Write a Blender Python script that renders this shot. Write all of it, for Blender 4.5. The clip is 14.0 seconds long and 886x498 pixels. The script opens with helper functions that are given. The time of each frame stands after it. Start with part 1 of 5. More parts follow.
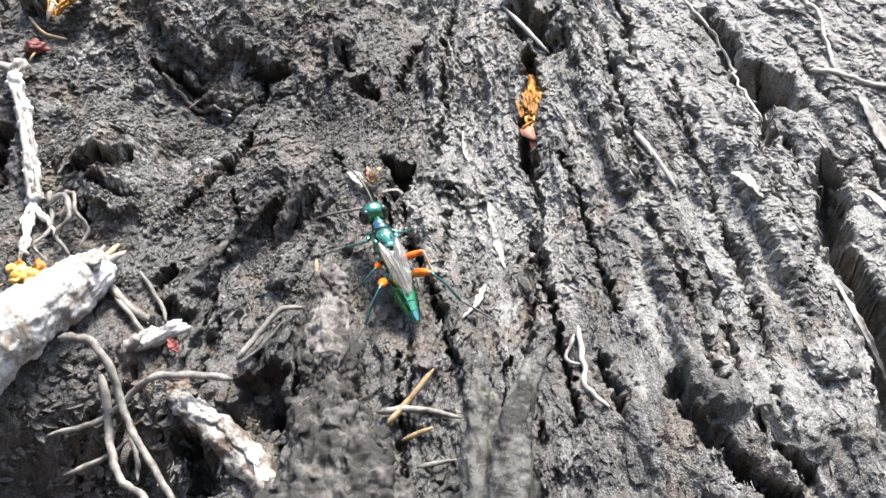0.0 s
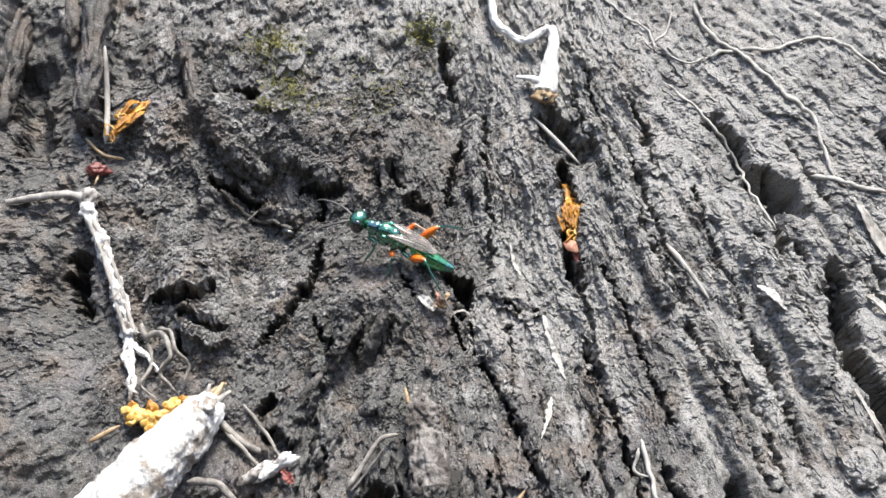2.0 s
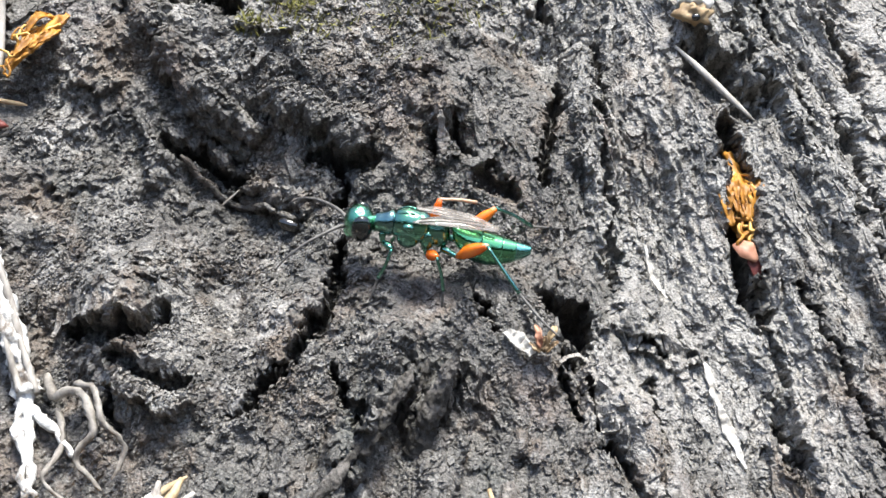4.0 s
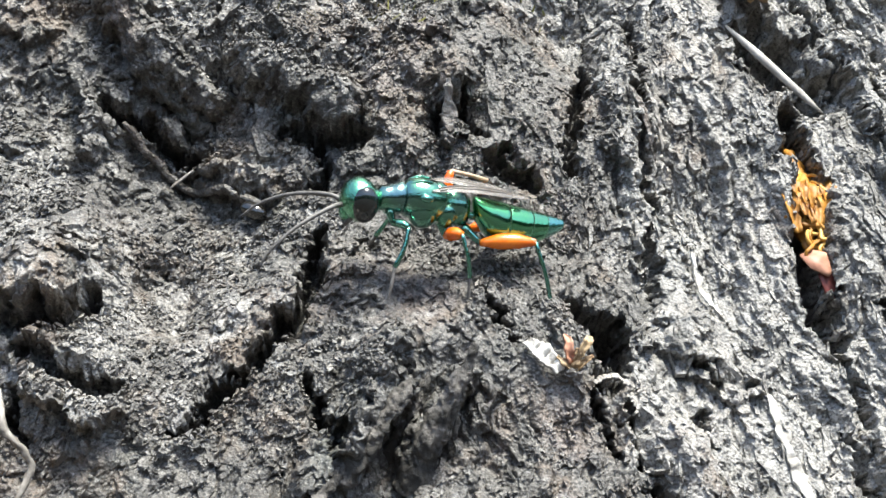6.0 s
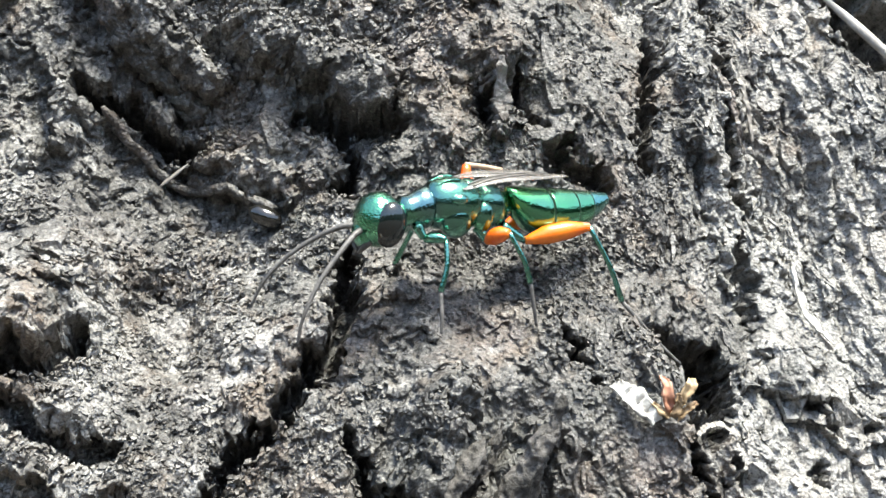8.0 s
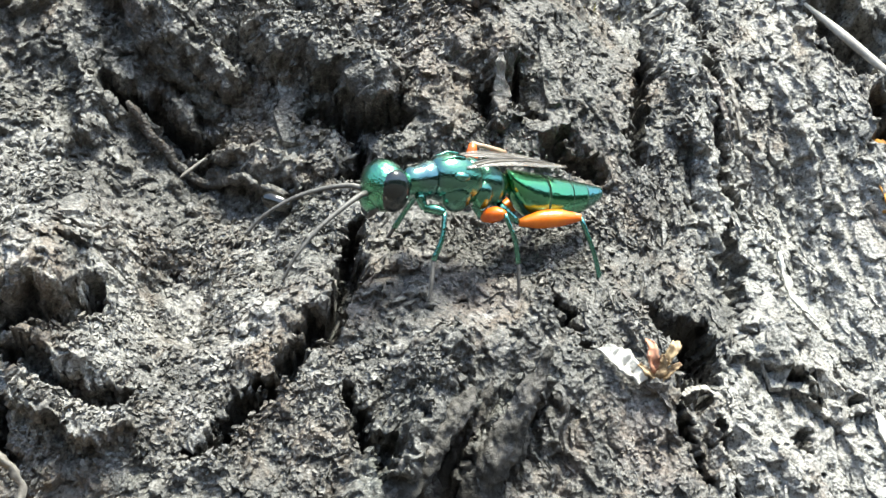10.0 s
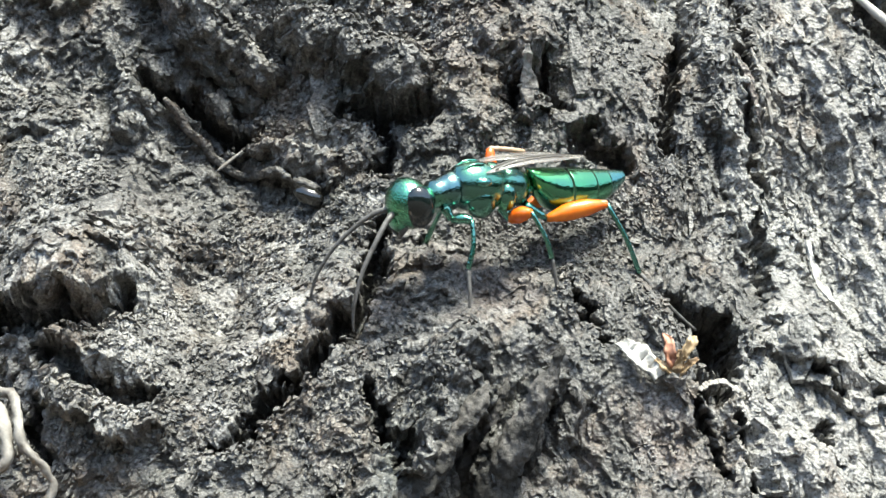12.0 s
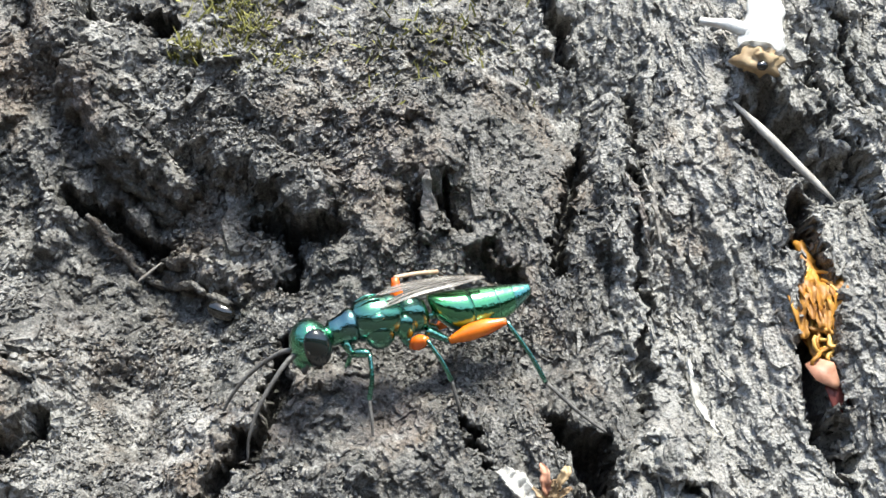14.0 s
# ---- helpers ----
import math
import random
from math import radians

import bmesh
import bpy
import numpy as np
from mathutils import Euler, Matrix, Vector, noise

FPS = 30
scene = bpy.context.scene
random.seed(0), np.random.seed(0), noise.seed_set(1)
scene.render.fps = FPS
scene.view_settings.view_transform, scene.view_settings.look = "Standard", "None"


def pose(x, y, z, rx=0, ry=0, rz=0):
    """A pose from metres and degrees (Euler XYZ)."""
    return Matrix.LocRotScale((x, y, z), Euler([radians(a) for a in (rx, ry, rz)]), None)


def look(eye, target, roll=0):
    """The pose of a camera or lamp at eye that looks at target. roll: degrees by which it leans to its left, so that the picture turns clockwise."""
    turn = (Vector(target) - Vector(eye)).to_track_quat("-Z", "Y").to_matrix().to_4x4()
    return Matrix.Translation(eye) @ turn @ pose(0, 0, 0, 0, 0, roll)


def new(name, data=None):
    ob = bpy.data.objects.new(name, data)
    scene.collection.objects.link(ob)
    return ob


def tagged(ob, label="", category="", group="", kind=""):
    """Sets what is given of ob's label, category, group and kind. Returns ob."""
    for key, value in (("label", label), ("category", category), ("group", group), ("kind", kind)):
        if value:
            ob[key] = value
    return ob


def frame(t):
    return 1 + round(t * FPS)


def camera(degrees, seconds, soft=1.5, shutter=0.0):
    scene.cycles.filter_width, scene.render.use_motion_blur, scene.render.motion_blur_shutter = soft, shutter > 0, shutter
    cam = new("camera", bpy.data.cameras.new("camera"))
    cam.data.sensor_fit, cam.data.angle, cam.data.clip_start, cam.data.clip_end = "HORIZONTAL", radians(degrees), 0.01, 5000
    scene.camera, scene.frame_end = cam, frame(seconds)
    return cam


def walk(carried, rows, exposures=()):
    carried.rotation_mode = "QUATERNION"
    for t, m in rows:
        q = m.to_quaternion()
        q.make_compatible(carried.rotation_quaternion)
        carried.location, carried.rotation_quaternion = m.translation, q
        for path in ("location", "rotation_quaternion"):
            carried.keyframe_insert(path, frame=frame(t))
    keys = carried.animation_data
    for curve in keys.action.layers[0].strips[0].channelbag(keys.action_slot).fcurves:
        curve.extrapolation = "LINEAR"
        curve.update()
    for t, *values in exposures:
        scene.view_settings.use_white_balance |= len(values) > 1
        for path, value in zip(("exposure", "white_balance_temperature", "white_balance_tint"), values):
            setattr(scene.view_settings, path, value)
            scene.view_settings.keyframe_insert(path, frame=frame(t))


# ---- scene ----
cam = camera(33.56, 14.0, 1.5)

PATH = [
    (0.0, pose(0.04691, -0.24002, 0.21946, 94.944, -3.304, 7.387)),
    (0.5, pose(0.03068, -0.25423, 0.22303, 93.917, -3.382, 3.228)),
    (1.0, pose(0.00227, -0.29123, 0.25101, 88.744, -1.851, -1.218)),
    (1.5, pose(0.00345, -0.31351, 0.28276, 85.000, -0.000, 0.000)),
    (2.0, pose(0.00487, -0.27388, 0.27419, 87.271, -0.248, 0.474)),
    (2.5, pose(-0.00165, -0.22015, 0.28131, 85.061, 0.355, 1.070)),
    (3.0, pose(-0.01443, -0.21306, 0.25885, 89.468, -1.287, -1.625)),
    (3.5, pose(-0.01206, -0.15949, 0.25266, 89.335, -1.683, -1.431)),
    (4.0, pose(-0.01153, -0.16695, 0.27083, 86.821, -0.766, -0.837)),
    (4.2, pose(-0.01411, -0.16879, 0.26751, 88.314, -1.456, -1.419)),
    (6.3, pose(-0.02074, -0.12967, 0.25262, 93.254, -3.540, -4.798)),
    (6.5, pose(-0.02257, -0.12935, 0.25059, 93.889, -3.593, -5.471)),
    (7.0, pose(-0.02118, -0.12921, 0.24939, 93.871, -3.816, -4.596)),
    (7.5, pose(-0.02251, -0.12766, 0.25509, 90.837, -3.414, -4.696)),
    (8.0, pose(-0.02870, -0.10694, 0.26169, 89.996, -3.078, -7.404)),
    (8.5, pose(-0.02681, -0.10013, 0.25995, 92.054, -2.589, -6.698)),
    (9.0, pose(-0.02224, -0.10101, 0.25353, 94.043, -2.737, -4.196)),
    (9.2, pose(-0.02486, -0.10509, 0.24938, 95.232, -3.354, -5.629)),
    (11.5, pose(-0.02371, -0.11644, 0.25332, 92.651, -3.182, -3.643)),
    (12.0, pose(-0.01827, -0.11598, 0.25459, 92.166, -3.076, -1.270)),
    (12.5, pose(-0.01693, -0.11584, 0.25324, 92.715, -3.309, -0.994)),
    (13.0, pose(-0.01479, -0.11676, 0.25315, 92.798, -3.813, -1.096)),
    (13.5, pose(-0.01070, -0.12202, 0.26448, 89.418, -3.596, -0.946)),
    (14.0, pose(-0.00972, -0.12405, 0.27073, 89.918, -3.260, -0.976)),
]
walk(cam, PATH, [(0.0, 1.44, 6500, 10), (0.6, 1.32, 6500, 10), (1.5, 1.14, 6500, 10), (3.0, 1.16, 6500, 10), (4.2, 1.44, 6480, 8), (6.3, 1.62, 6530, 5), (8.5, 1.8, 6600, 3), (9.2, 1.8, 6600, 1), (11.3, 1.68, 6580, 0), (12.5, 1.62, 6540, 1), (14.0, 1.43, 6540, 4)])

# ---- light ----
world = bpy.data.worlds.new("sky")
scene.world = world
world.use_nodes = True
wn = world.node_tree
sky = wn.nodes.new("ShaderNodeTexSky")
sky.sky_type = "NISHITA"
sky.sun_disc = False
sky.air_density, sky.dust_density, sky.ozone_density = 1.0, 2.0, 1.0
sky.sun_elevation, sky.sun_rotation = radians(72), radians(150)
wn.links.new(sky.outputs[0], wn.nodes["Background"].inputs[0])
wn.nodes["Background"].inputs[1].default_value = 0.15
sun = new("sun", bpy.data.lights.new("sun", "SUN"))
sun.data.energy, sun.data.angle, sun.data.color = 3.4, radians(18), (1.0, 0.972, 0.9)
sun.matrix_world = look((0.3, -0.55, 2.0), (0, 0, 0))

# ---- frame of the bark: u to the right, v up the slope, h outwards, in millimetres ----
LEAN = radians(29.5)
AXIS_U, AXIS_V, AXIS_N = Vector((1, 0, 0)), Vector((0, math.sin(LEAN), math.cos(LEAN))), Vector((0, -math.cos(LEAN), math.sin(LEAN)))
ORIGIN = Vector((0, 0, 0.25))


def bark_pose(u=0.0, v=0.0, h=0.0, turn=0.0):
    """The pose of a thing on the bark, its z outwards, turned about that axis by degrees."""
    m = Matrix((AXIS_U, AXIS_V, AXIS_N)).transposed().to_4x4()
    m.translation = ORIGIN + (AXIS_U * u + AXIS_V * v + AXIS_N * h) * 0.001
    return m @ pose(0, 0, 0, 0, 0, turn)


# ---- materials ----
def nodes_of(name):
    mat = bpy.data.materials.new(name)
    mat.use_nodes = True
    t = mat.node_tree
    return mat, t, t.nodes["Principled BSDF"]


def node(t, kind, **values):
    n = t.nodes.new(kind)
    for key, value in values.items():
        n.inputs[key.replace("_", " ")].default_value = value
    return n


def ramp(t, source, *stops):
    r = t.nodes.new("ShaderNodeValToRGB")
    e = r.color_ramp.elements
    while len(e) < len(stops):
        e.new(0.5)
    for el, (at, c) in zip(e, stops):
        el.position = at
        el.color = (*c, 1) if len(c) == 3 else c
    t.links.new(source, r.inputs[0])
    return r.outputs[0]


def grey(a):
    return (a, a, a)


def mix(t, fac, a, b, how="MIX"):
    m = t.nodes.new("ShaderNodeMix")
    m.data_type, m.blend_type = "RGBA", how
    for n, v in ((0, fac), (6, a), (7, b)):
        if isinstance(v, bpy.types.NodeSocket):
            t.links.new(v, m.inputs[n])
        else:
            m.inputs[n].default_value = v if n == 0 else (*v, 1)
    return m.outputs[2]


def noise_of(t, coord, scale, detail=4, rough=0.6, kind="ShaderNodeTexNoise"):
    n = node(t, kind, Scale=scale)
    if kind == "ShaderNodeTexNoise":
        n.inputs["Detail"].default_value, n.inputs["Roughness"].default_value = detail, rough
    t.links.new(coord, n.inputs["Vector"])
    return n.outputs[0]


def bump(t, bsdf, height, strength, distance):
    b = node(t, "ShaderNodeBump", Strength=strength, Distance=distance)
    t.links.new(height, b.inputs["Height"])
    t.links.new(b.outputs[0], bsdf.inputs["Normal"])


def stretched(t, coord, scale, turn=0.0):
    m = t.nodes.new("ShaderNodeMapping")
    m.inputs["Scale"].default_value = scale
    m.inputs["Rotation"].default_value = (0, 0, radians(turn))
    t.links.new(coord, m.inputs["Vector"])
    return m.outputs[0]


def sums(t, how, a, b, c=None):
    m = t.nodes.new("ShaderNodeMath")
    m.operation = how
    for n, v in enumerate((a, b, c)):
        if isinstance(v, bpy.types.NodeSocket):
            t.links.new(v, m.inputs[n])
        elif v is not None:
            m.inputs[n].default_value = v
    return m.outputs[0]


def make_bark(name, dark, mid, light, pale=0.5, wet=0.2, loose=False):
    """Weathered bark: fibres that fan out with the grain, brown and damp patches, pale crust. loose: each piece has a tone of its own."""
    mat, t, b = nodes_of(name)
    c = t.nodes.new("ShaderNodeTexCoord").outputs["Object"]
    sep = t.nodes.new("ShaderNodeSeparateXYZ")
    t.links.new(c, sep.inputs[0])
    x, y, z = sep.outputs
    down = sums(t, "SUBTRACT", 0.165, y)
    side = sums(t, "ADD", x, 0.004)
    fan = t.nodes.new("ShaderNodeCombineXYZ")
    t.links.new(sums(t, "MULTIPLY", sums(t, "ARCTAN2", side, down), 0.15), fan.inputs[0])
    t.links.new(sums(t, "MULTIPLY", down, 0.16), fan.inputs[1])
    t.links.new(sums(t, "MULTIPLY", z, 0.6), fan.inputs[2])
    fan = fan.outputs[0]
    # granular to one side, fibrous to the other
    shaggy = ramp(t, sums(t, "MULTIPLY_ADD", x, 22, 0.35), (0.0, grey(0.05)), (1.0, grey(0.7)))
    mid_n = mix(t, shaggy, noise_of(t, c, 210, 7, 0.7), noise_of(t, fan, 420, 7, 0.68))
    fine = mix(t, shaggy, noise_of(t, c, 1300, 4, 0.7), noise_of(t, fan, 2000, 5, 0.7))
    base = mix(t, ramp(t, mid_n, (0.36, grey(0)), (0.62, grey(1))), dark, mid)
    base = mix(t, ramp(t, fine, (0.5, grey(0)), (0.68, grey(0.8))), base, light)
    # brown bare wood, a violet-grey cast, greenish damp, in patches
    big = noise_of(t, c, 85, 6, 0.7)
    base = mix(t, ramp(t, big, (0.5, grey(0)), (0.61, grey(0.7))), base, (0.15, 0.11, 0.08))
    tint = noise_of(t, c, 75, 4, 0.65)
    base = mix(t, ramp(t, tint, (0.54, grey(0)), (0.68, grey(0.5))), base, (0.15, 0.13, 0.135))
    base = mix(t, ramp(t, tint, (0.3, grey(0.5)), (0.44, grey(0))), base, (0.055, 0.066, 0.055))
    # pale crust: its share rises to the upper right and shifts at set spots
    right = node(t, "ShaderNodeMapRange")
    for k, v in ((1, -0.09), (2, 0.1), (3, -0.1), (4, 0.18)):
        right.inputs[k].default_value = v
    t.links.new(sums(t, "ADD", x, y), right.inputs[0])
    thick = right.outputs[0]
    for cx, cy, wide, more in ((0.018, 0.0, 0.009, 0.1), (0.012, 0.02, 0.005, 0.06), (-0.004, 0.024, 0.012, -0.12), (-0.042, 0.0, 0.006, 0.1), (-0.033, 0.005, 0.009, 0.07), (-0.052, 0.016, 0.007, 0.08)):
        d = sums(t, "ADD", sums(t, "POWER", sums(t, "MULTIPLY", sums(t, "SUBTRACT", x, cx), 1 / wide), 2), sums(t, "POWER", sums(t, "MULTIPLY", sums(t, "SUBTRACT", y, cy), 0.6 / wide), 2))
        thick = sums(t, "ADD", thick, sums(t, "DIVIDE", more, sums(t, "ADD", sums(t, "MULTIPLY", d, d), 1)))
    crust = ramp(t, sums(t, "ADD", thick, mix(t, shaggy, noise_of(t, c, 150, 9, 0.76), noise_of(t, fan, 230, 9, 0.76))), (0.55, grey(0)), (0.62, grey(pale)))
    base = mix(t, crust, base, (0.37, 0.357, 0.336))
    # broad damp patches
    left = node(t, "ShaderNodeMapRange")
    for k, v in ((1, -0.085), (2, -0.045), (3, -0.07), (4, 0.0)):
        left.inputs[k].default_value = v
    t.links.new(x, left.inputs[0])
    damp = ramp(t, sums(t, "ADD", left.outputs[0], noise_of(t, c, 48, 7, 0.72)), (0.36, grey(0.7)), (0.47, grey(0)))
    base = mix(t, damp, base, tuple(1.6 * q for q in dark))
    grit = noise_of(t, c, 2700, 4, 0.75)
    base = mix(t, ramp(t, grit, (0.38, grey(0.9)), (0.48, grey(0))), base, dark)
    base = mix(t, ramp(t, grit, (0.57, grey(0)), (0.66, grey(0.7))), base, (0.33, 0.315, 0.29))
    rough = ramp(t, noise_of(t, c, 700, 5, 0.8), (0.4, grey(wet)), (0.62, grey(0.7)))
    if loose:
        own = t.nodes.new("ShaderNodeNewGeometry").outputs["Random Per Island"]
        base = mix(t, ramp(t, own, (0.0, grey(0.6)), (0.4, grey(0.0))), base, dark)
        base = mix(t, ramp(t, own, (0.7, grey(0.0)), (1.0, grey(0.5))), base, (0.32, 0.308, 0.29))
        rough = mix(t, ramp(t, own, (0.3, grey(0.5)), (0.8, grey(0.0))), rough, grey(0.3))
    t.links.new(base, b.inputs["Base Color"])
    t.links.new(rough, b.inputs["Roughness"])
    b.inputs["Specular IOR Level"].default_value = 0.6
    cell = noise_of(t, c, 3000, kind="ShaderNodeTexVoronoi")
    tall = mix(t, 0.4, mix(t, 0.6, fine, noise_of(t, c, 2200, 4, 0.8)), cell)
    bump(t, b, tall, 1.0, 0.0004)
    return mat


def simple(name, dark, light, scale=400, rough=0.6, bumpy=0.0002, stretch=(1, 1, 1), metal=0.0, spec=0.5):
    mat, t, b = nodes_of(name)
    c = stretched(t, t.nodes.new("ShaderNodeTexCoord").outputs["Object"], stretch)
    n = noise_of(t, c, scale, 5, 0.65)
    far = noise_of(t, c, scale * 0.17, 2, 0.5)
    col = mix(t, ramp(t, n, (0.34, grey(0)), (0.66, grey(1))), dark, light)
    col = mix(t, ramp(t, far, (0.4, grey(0)), (0.7, grey(0.4))), col, dark)
    t.links.new(col, b.inputs["Base Color"])
    t.links.new(ramp(t, n, (0.3, grey(rough * 0.85)), (0.7, grey(min(1, rough * 1.15)))), b.inputs["Roughness"])
    b.inputs["Metallic"].default_value, b.inputs["Specular IOR Level"].default_value = metal, spec
    if bumpy:
        bump(t, b, n, 0.8, bumpy)
    return mat


BARK = make_bark("bark", (0.026, 0.0245, 0.0225), (0.125, 0.116, 0.107), (0.225, 0.215, 0.2), 0.65, 0.4)
CHIP = make_bark("bark_scales", (0.03, 0.028, 0.026), (0.135, 0.126, 0.116), (0.24, 0.226, 0.208), 0.6, 0.36, True)
WOOD_DARK = make_bark("weathered_wood", (0.05, 0.045, 0.038), (0.15, 0.135, 0.12), (0.33, 0.31, 0.29), 0.35, 0.5)
SOIL = simple("soil", (0.016, 0.013, 0.01), (0.055, 0.044, 0.033), 60, 0.9, 0.004)
# dark green of the added ring that keeps low light off the trunk
BLOCKER = simple("blocker_green", (0.012, 0.02, 0.008), (0.045, 0.07, 0.025), 3, 0.8, 0.0)
PALE_WOOD = simple("pale_weathered_wood", (0.16, 0.14, 0.12), (0.5, 0.47, 0.43), 500, 0.75, 0.0003, (1, 0.35, 1))
WHITE_CRUST = simple("white_crust", (0.26, 0.24, 0.21), (0.66, 0.64, 0.6), 420, 0.8, 0.0005)
BRIGHT = simple("bleached_wood", (0.5, 0.48, 0.44), (0.84, 0.83, 0.8), 300, 0.75, 0.0003)
ROOT = simple("rootlet_skin", (0.1, 0.085, 0.07), (0.4, 0.37, 0.33), 500, 0.65, 0.0003)
TENDRIL = simple("pale_tendril", (0.24, 0.225, 0.2), (0.52, 0.49, 0.45), 600, 0.65, 0.0001)
STRAW = simple("dry_straw", (0.25, 0.16, 0.08), (0.52, 0.39, 0.23), 500, 0.55, 0.0001)
AMBER = simple("dried_petal", (0.2, 0.075, 0.008), (0.55, 0.26, 0.03), 420, 0.55, 0.0003)
YELLOW = simple("yellow_petal", (0.5, 0.24, 0.03), (0.85, 0.6, 0.2), 380, 0.4, 0.0002)
HUSK = simple("husk_skin", (0.16, 0.09, 0.045), (0.5, 0.36, 0.2), 700, 0.6, 0.0003)
PINKISH = simple("pink_husk", (0.26, 0.1, 0.055), (0.55, 0.3, 0.2), 400, 0.55, 0.0001)
BERRY = simple("berry_skin", (0.09, 0.02, 0.018), (0.24, 0.06, 0.045), 300, 0.45, 0.0002)
MOSS = simple("moss", (0.1, 0.1, 0.02), (0.34, 0.32, 0.09), 500, 0.8, 0.0)
LEAF = simple("green_leaf", (0.03, 0.075, 0.012), (0.1, 0.22, 0.03), 120, 0.5, 0.0)
SEED = simple("glossy_seed", (0.006, 0.006, 0.006), (0.02, 0.018, 0.014), 500, 0.1, 0.0, spec=0.9)


def emerald(name, a, b_, rough, pits, deep):
    mat, t, b = nodes_of(name)
    c = t.nodes.new("ShaderNodeTexCoord").outputs["Object"]
    col = mix(t, ramp(t, noise_of(t, c, 260, 3, 0.5), (0.35, grey(0)), (0.65, grey(1))), a, b_)
    t.links.new(col, b.inputs["Base Color"])
    b.inputs["Metallic"].default_value = 1.0
    b.inputs["Roughness"].default_value = rough
    b.inputs["Coat Weight"].default_value, b.inputs["Coat Roughness"].default_value = 1.0, 0.15
    b.inputs["Coat IOR"].default_value = 2.2
    bump(t, b, noise_of(t, c, pits, kind="ShaderNodeTexVoronoi"), 0.9, deep)
    t.links.new(b.inputs["Normal"].links[0].from_socket, b.inputs["Coat Normal"])
    return mat


EMERALD = emerald("emerald_shell", (0.0, 0.32, 0.1), (0.002, 0.2, 0.13), 0.24, 5600, 0.00004)
THORAX = emerald("emerald_thorax", (0.0, 0.27, 0.09), (0.002, 0.13, 0.13), 0.15, 6800, 0.000015)
ABDOMEN = emerald("emerald_abdomen", (0.004, 0.42, 0.06), (0.0, 0.28, 0.1), 0.16, 5200, 0.000012)
DARK_GREEN = emerald("dark_green_leg", (0.0, 0.2, 0.09), (0.02, 0.26, 0.2), 0.25, 5000, 0.00002)
EYE = simple("compound_eye", (0.004, 0.007, 0.007), (0.012, 0.018, 0.017), 900, 0.12, 0.0, spec=0.9)
ORANGE = simple("orange_femur", (0.7, 0.1, 0.008), (0.95, 0.25, 0.015), 350, 0.24, 0.00002, spec=0.8)
KNEE = simple("tan_knee", (0.4, 0.26, 0.16), (0.66, 0.5, 0.36), 900, 0.4, 0.0)
FEELER = simple("feeler", (0.06, 0.055, 0.05), (0.16, 0.15, 0.14), 1500, 0.5, 0.00004)


def make_wing():
    mat, t, b = nodes_of("smoky_wing")
    c = stretched(t, t.nodes.new("ShaderNodeTexCoord").outputs["Object"], (1, 3, 1))
    col = mix(t, ramp(t, noise_of(t, c, 300, 3), (0.4, grey(0)), (0.6, grey(1))), (0.2, 0.175, 0.155), (0.42, 0.38, 0.34))
    t.links.new(col, b.inputs["Base Color"])
    b.inputs["Roughness"].default_value, b.inputs["Alpha"].default_value = 0.18, 0.5
    b.inputs["Coat Weight"].default_value = 0.6
    return mat


WING = make_wing()


def make_blotched(name, white, dark, share):
    """Pale crust broken by dark blotches of bare wood."""
    mat, t, b = nodes_of(name)
    c = t.nodes.new("ShaderNodeTexCoord").outputs["Object"]
    pale = mix(t, ramp(t, noise_of(t, c, 700, 5, 0.7), (0.35, grey(0)), (0.6, grey(1))), tuple(0.6 * x for x in white), white)
    col = mix(t, ramp(t, noise_of(t, c, 190, 7, 0.7), (share - 0.05, grey(0)), (share + 0.05, grey(1))), dark, pale)
    t.links.new(col, b.inputs["Base Color"])
    b.inputs["Roughness"].default_value = 0.8
    bump(t, b, noise_of(t, c, 900, 5, 0.75), 1.0, 0.0005)
    return mat


BLOTCHED = make_blotched("blotched_crust", (0.83, 0.81, 0.77), (0.16, 0.13, 0.105), 0.43)
BRANCH_CRUST = make_blotched("branch_crust", (0.84, 0.82, 0.78), (0.28, 0.235, 0.19), 0.46)
SPIKE_TIP = make_blotched("pale_spike_wood", (0.3, 0.275, 0.25), (0.075, 0.064, 0.056), 0.52)
FLAKING = make_blotched("flaking_root", (0.52, 0.48, 0.43), (0.15, 0.105, 0.08), 0.52)
DARK_STRIP = make_bark("dark_strip", (0.02, 0.018, 0.015), (0.07, 0.06, 0.052), (0.17, 0.155, 0.14), 0.2, 0.4)
# on the bark spike, part of this darker tone stands in for shading
SPIKE = make_blotched("spike_wood", (0.17, 0.155, 0.14), (0.04, 0.036, 0.031), 0.54)
HORN = make_blotched("horn_wood", (0.23, 0.22, 0.195), (0.055, 0.052, 0.046), 0.5)


# ---- relief of the bark ----
def lattice(x, y, seed):
    """Gradient noise of two coordinate arrays, about -1 to 1."""
    rng = np.random.RandomState(seed)
    perm = rng.permutation(512)
    ang = rng.rand(512) * 2 * np.pi
    gx, gy = np.cos(ang), np.sin(ang)
    xi, yi = np.floor(x).astype(int), np.floor(y).astype(int)
    xf, yf = x - xi, y - yi
    sx, sy = xf * xf * xf * (xf * (xf * 6 - 15) + 10), yf * yf * yf * (yf * (yf * 6 - 15) + 10)

    def corner(i, j):
        k = perm[(perm[(xi + i) & 511] + yi + j) & 511]
        return gx[k] * (xf - i) + gy[k] * (yf - j)

    a, b = corner(0, 0), corner(0, 1)
    a, b = a + sx * (corner(1, 0) - a), b + sx * (corner(1, 1) - b)
    return 1.5 * (a + sy * (b - a))


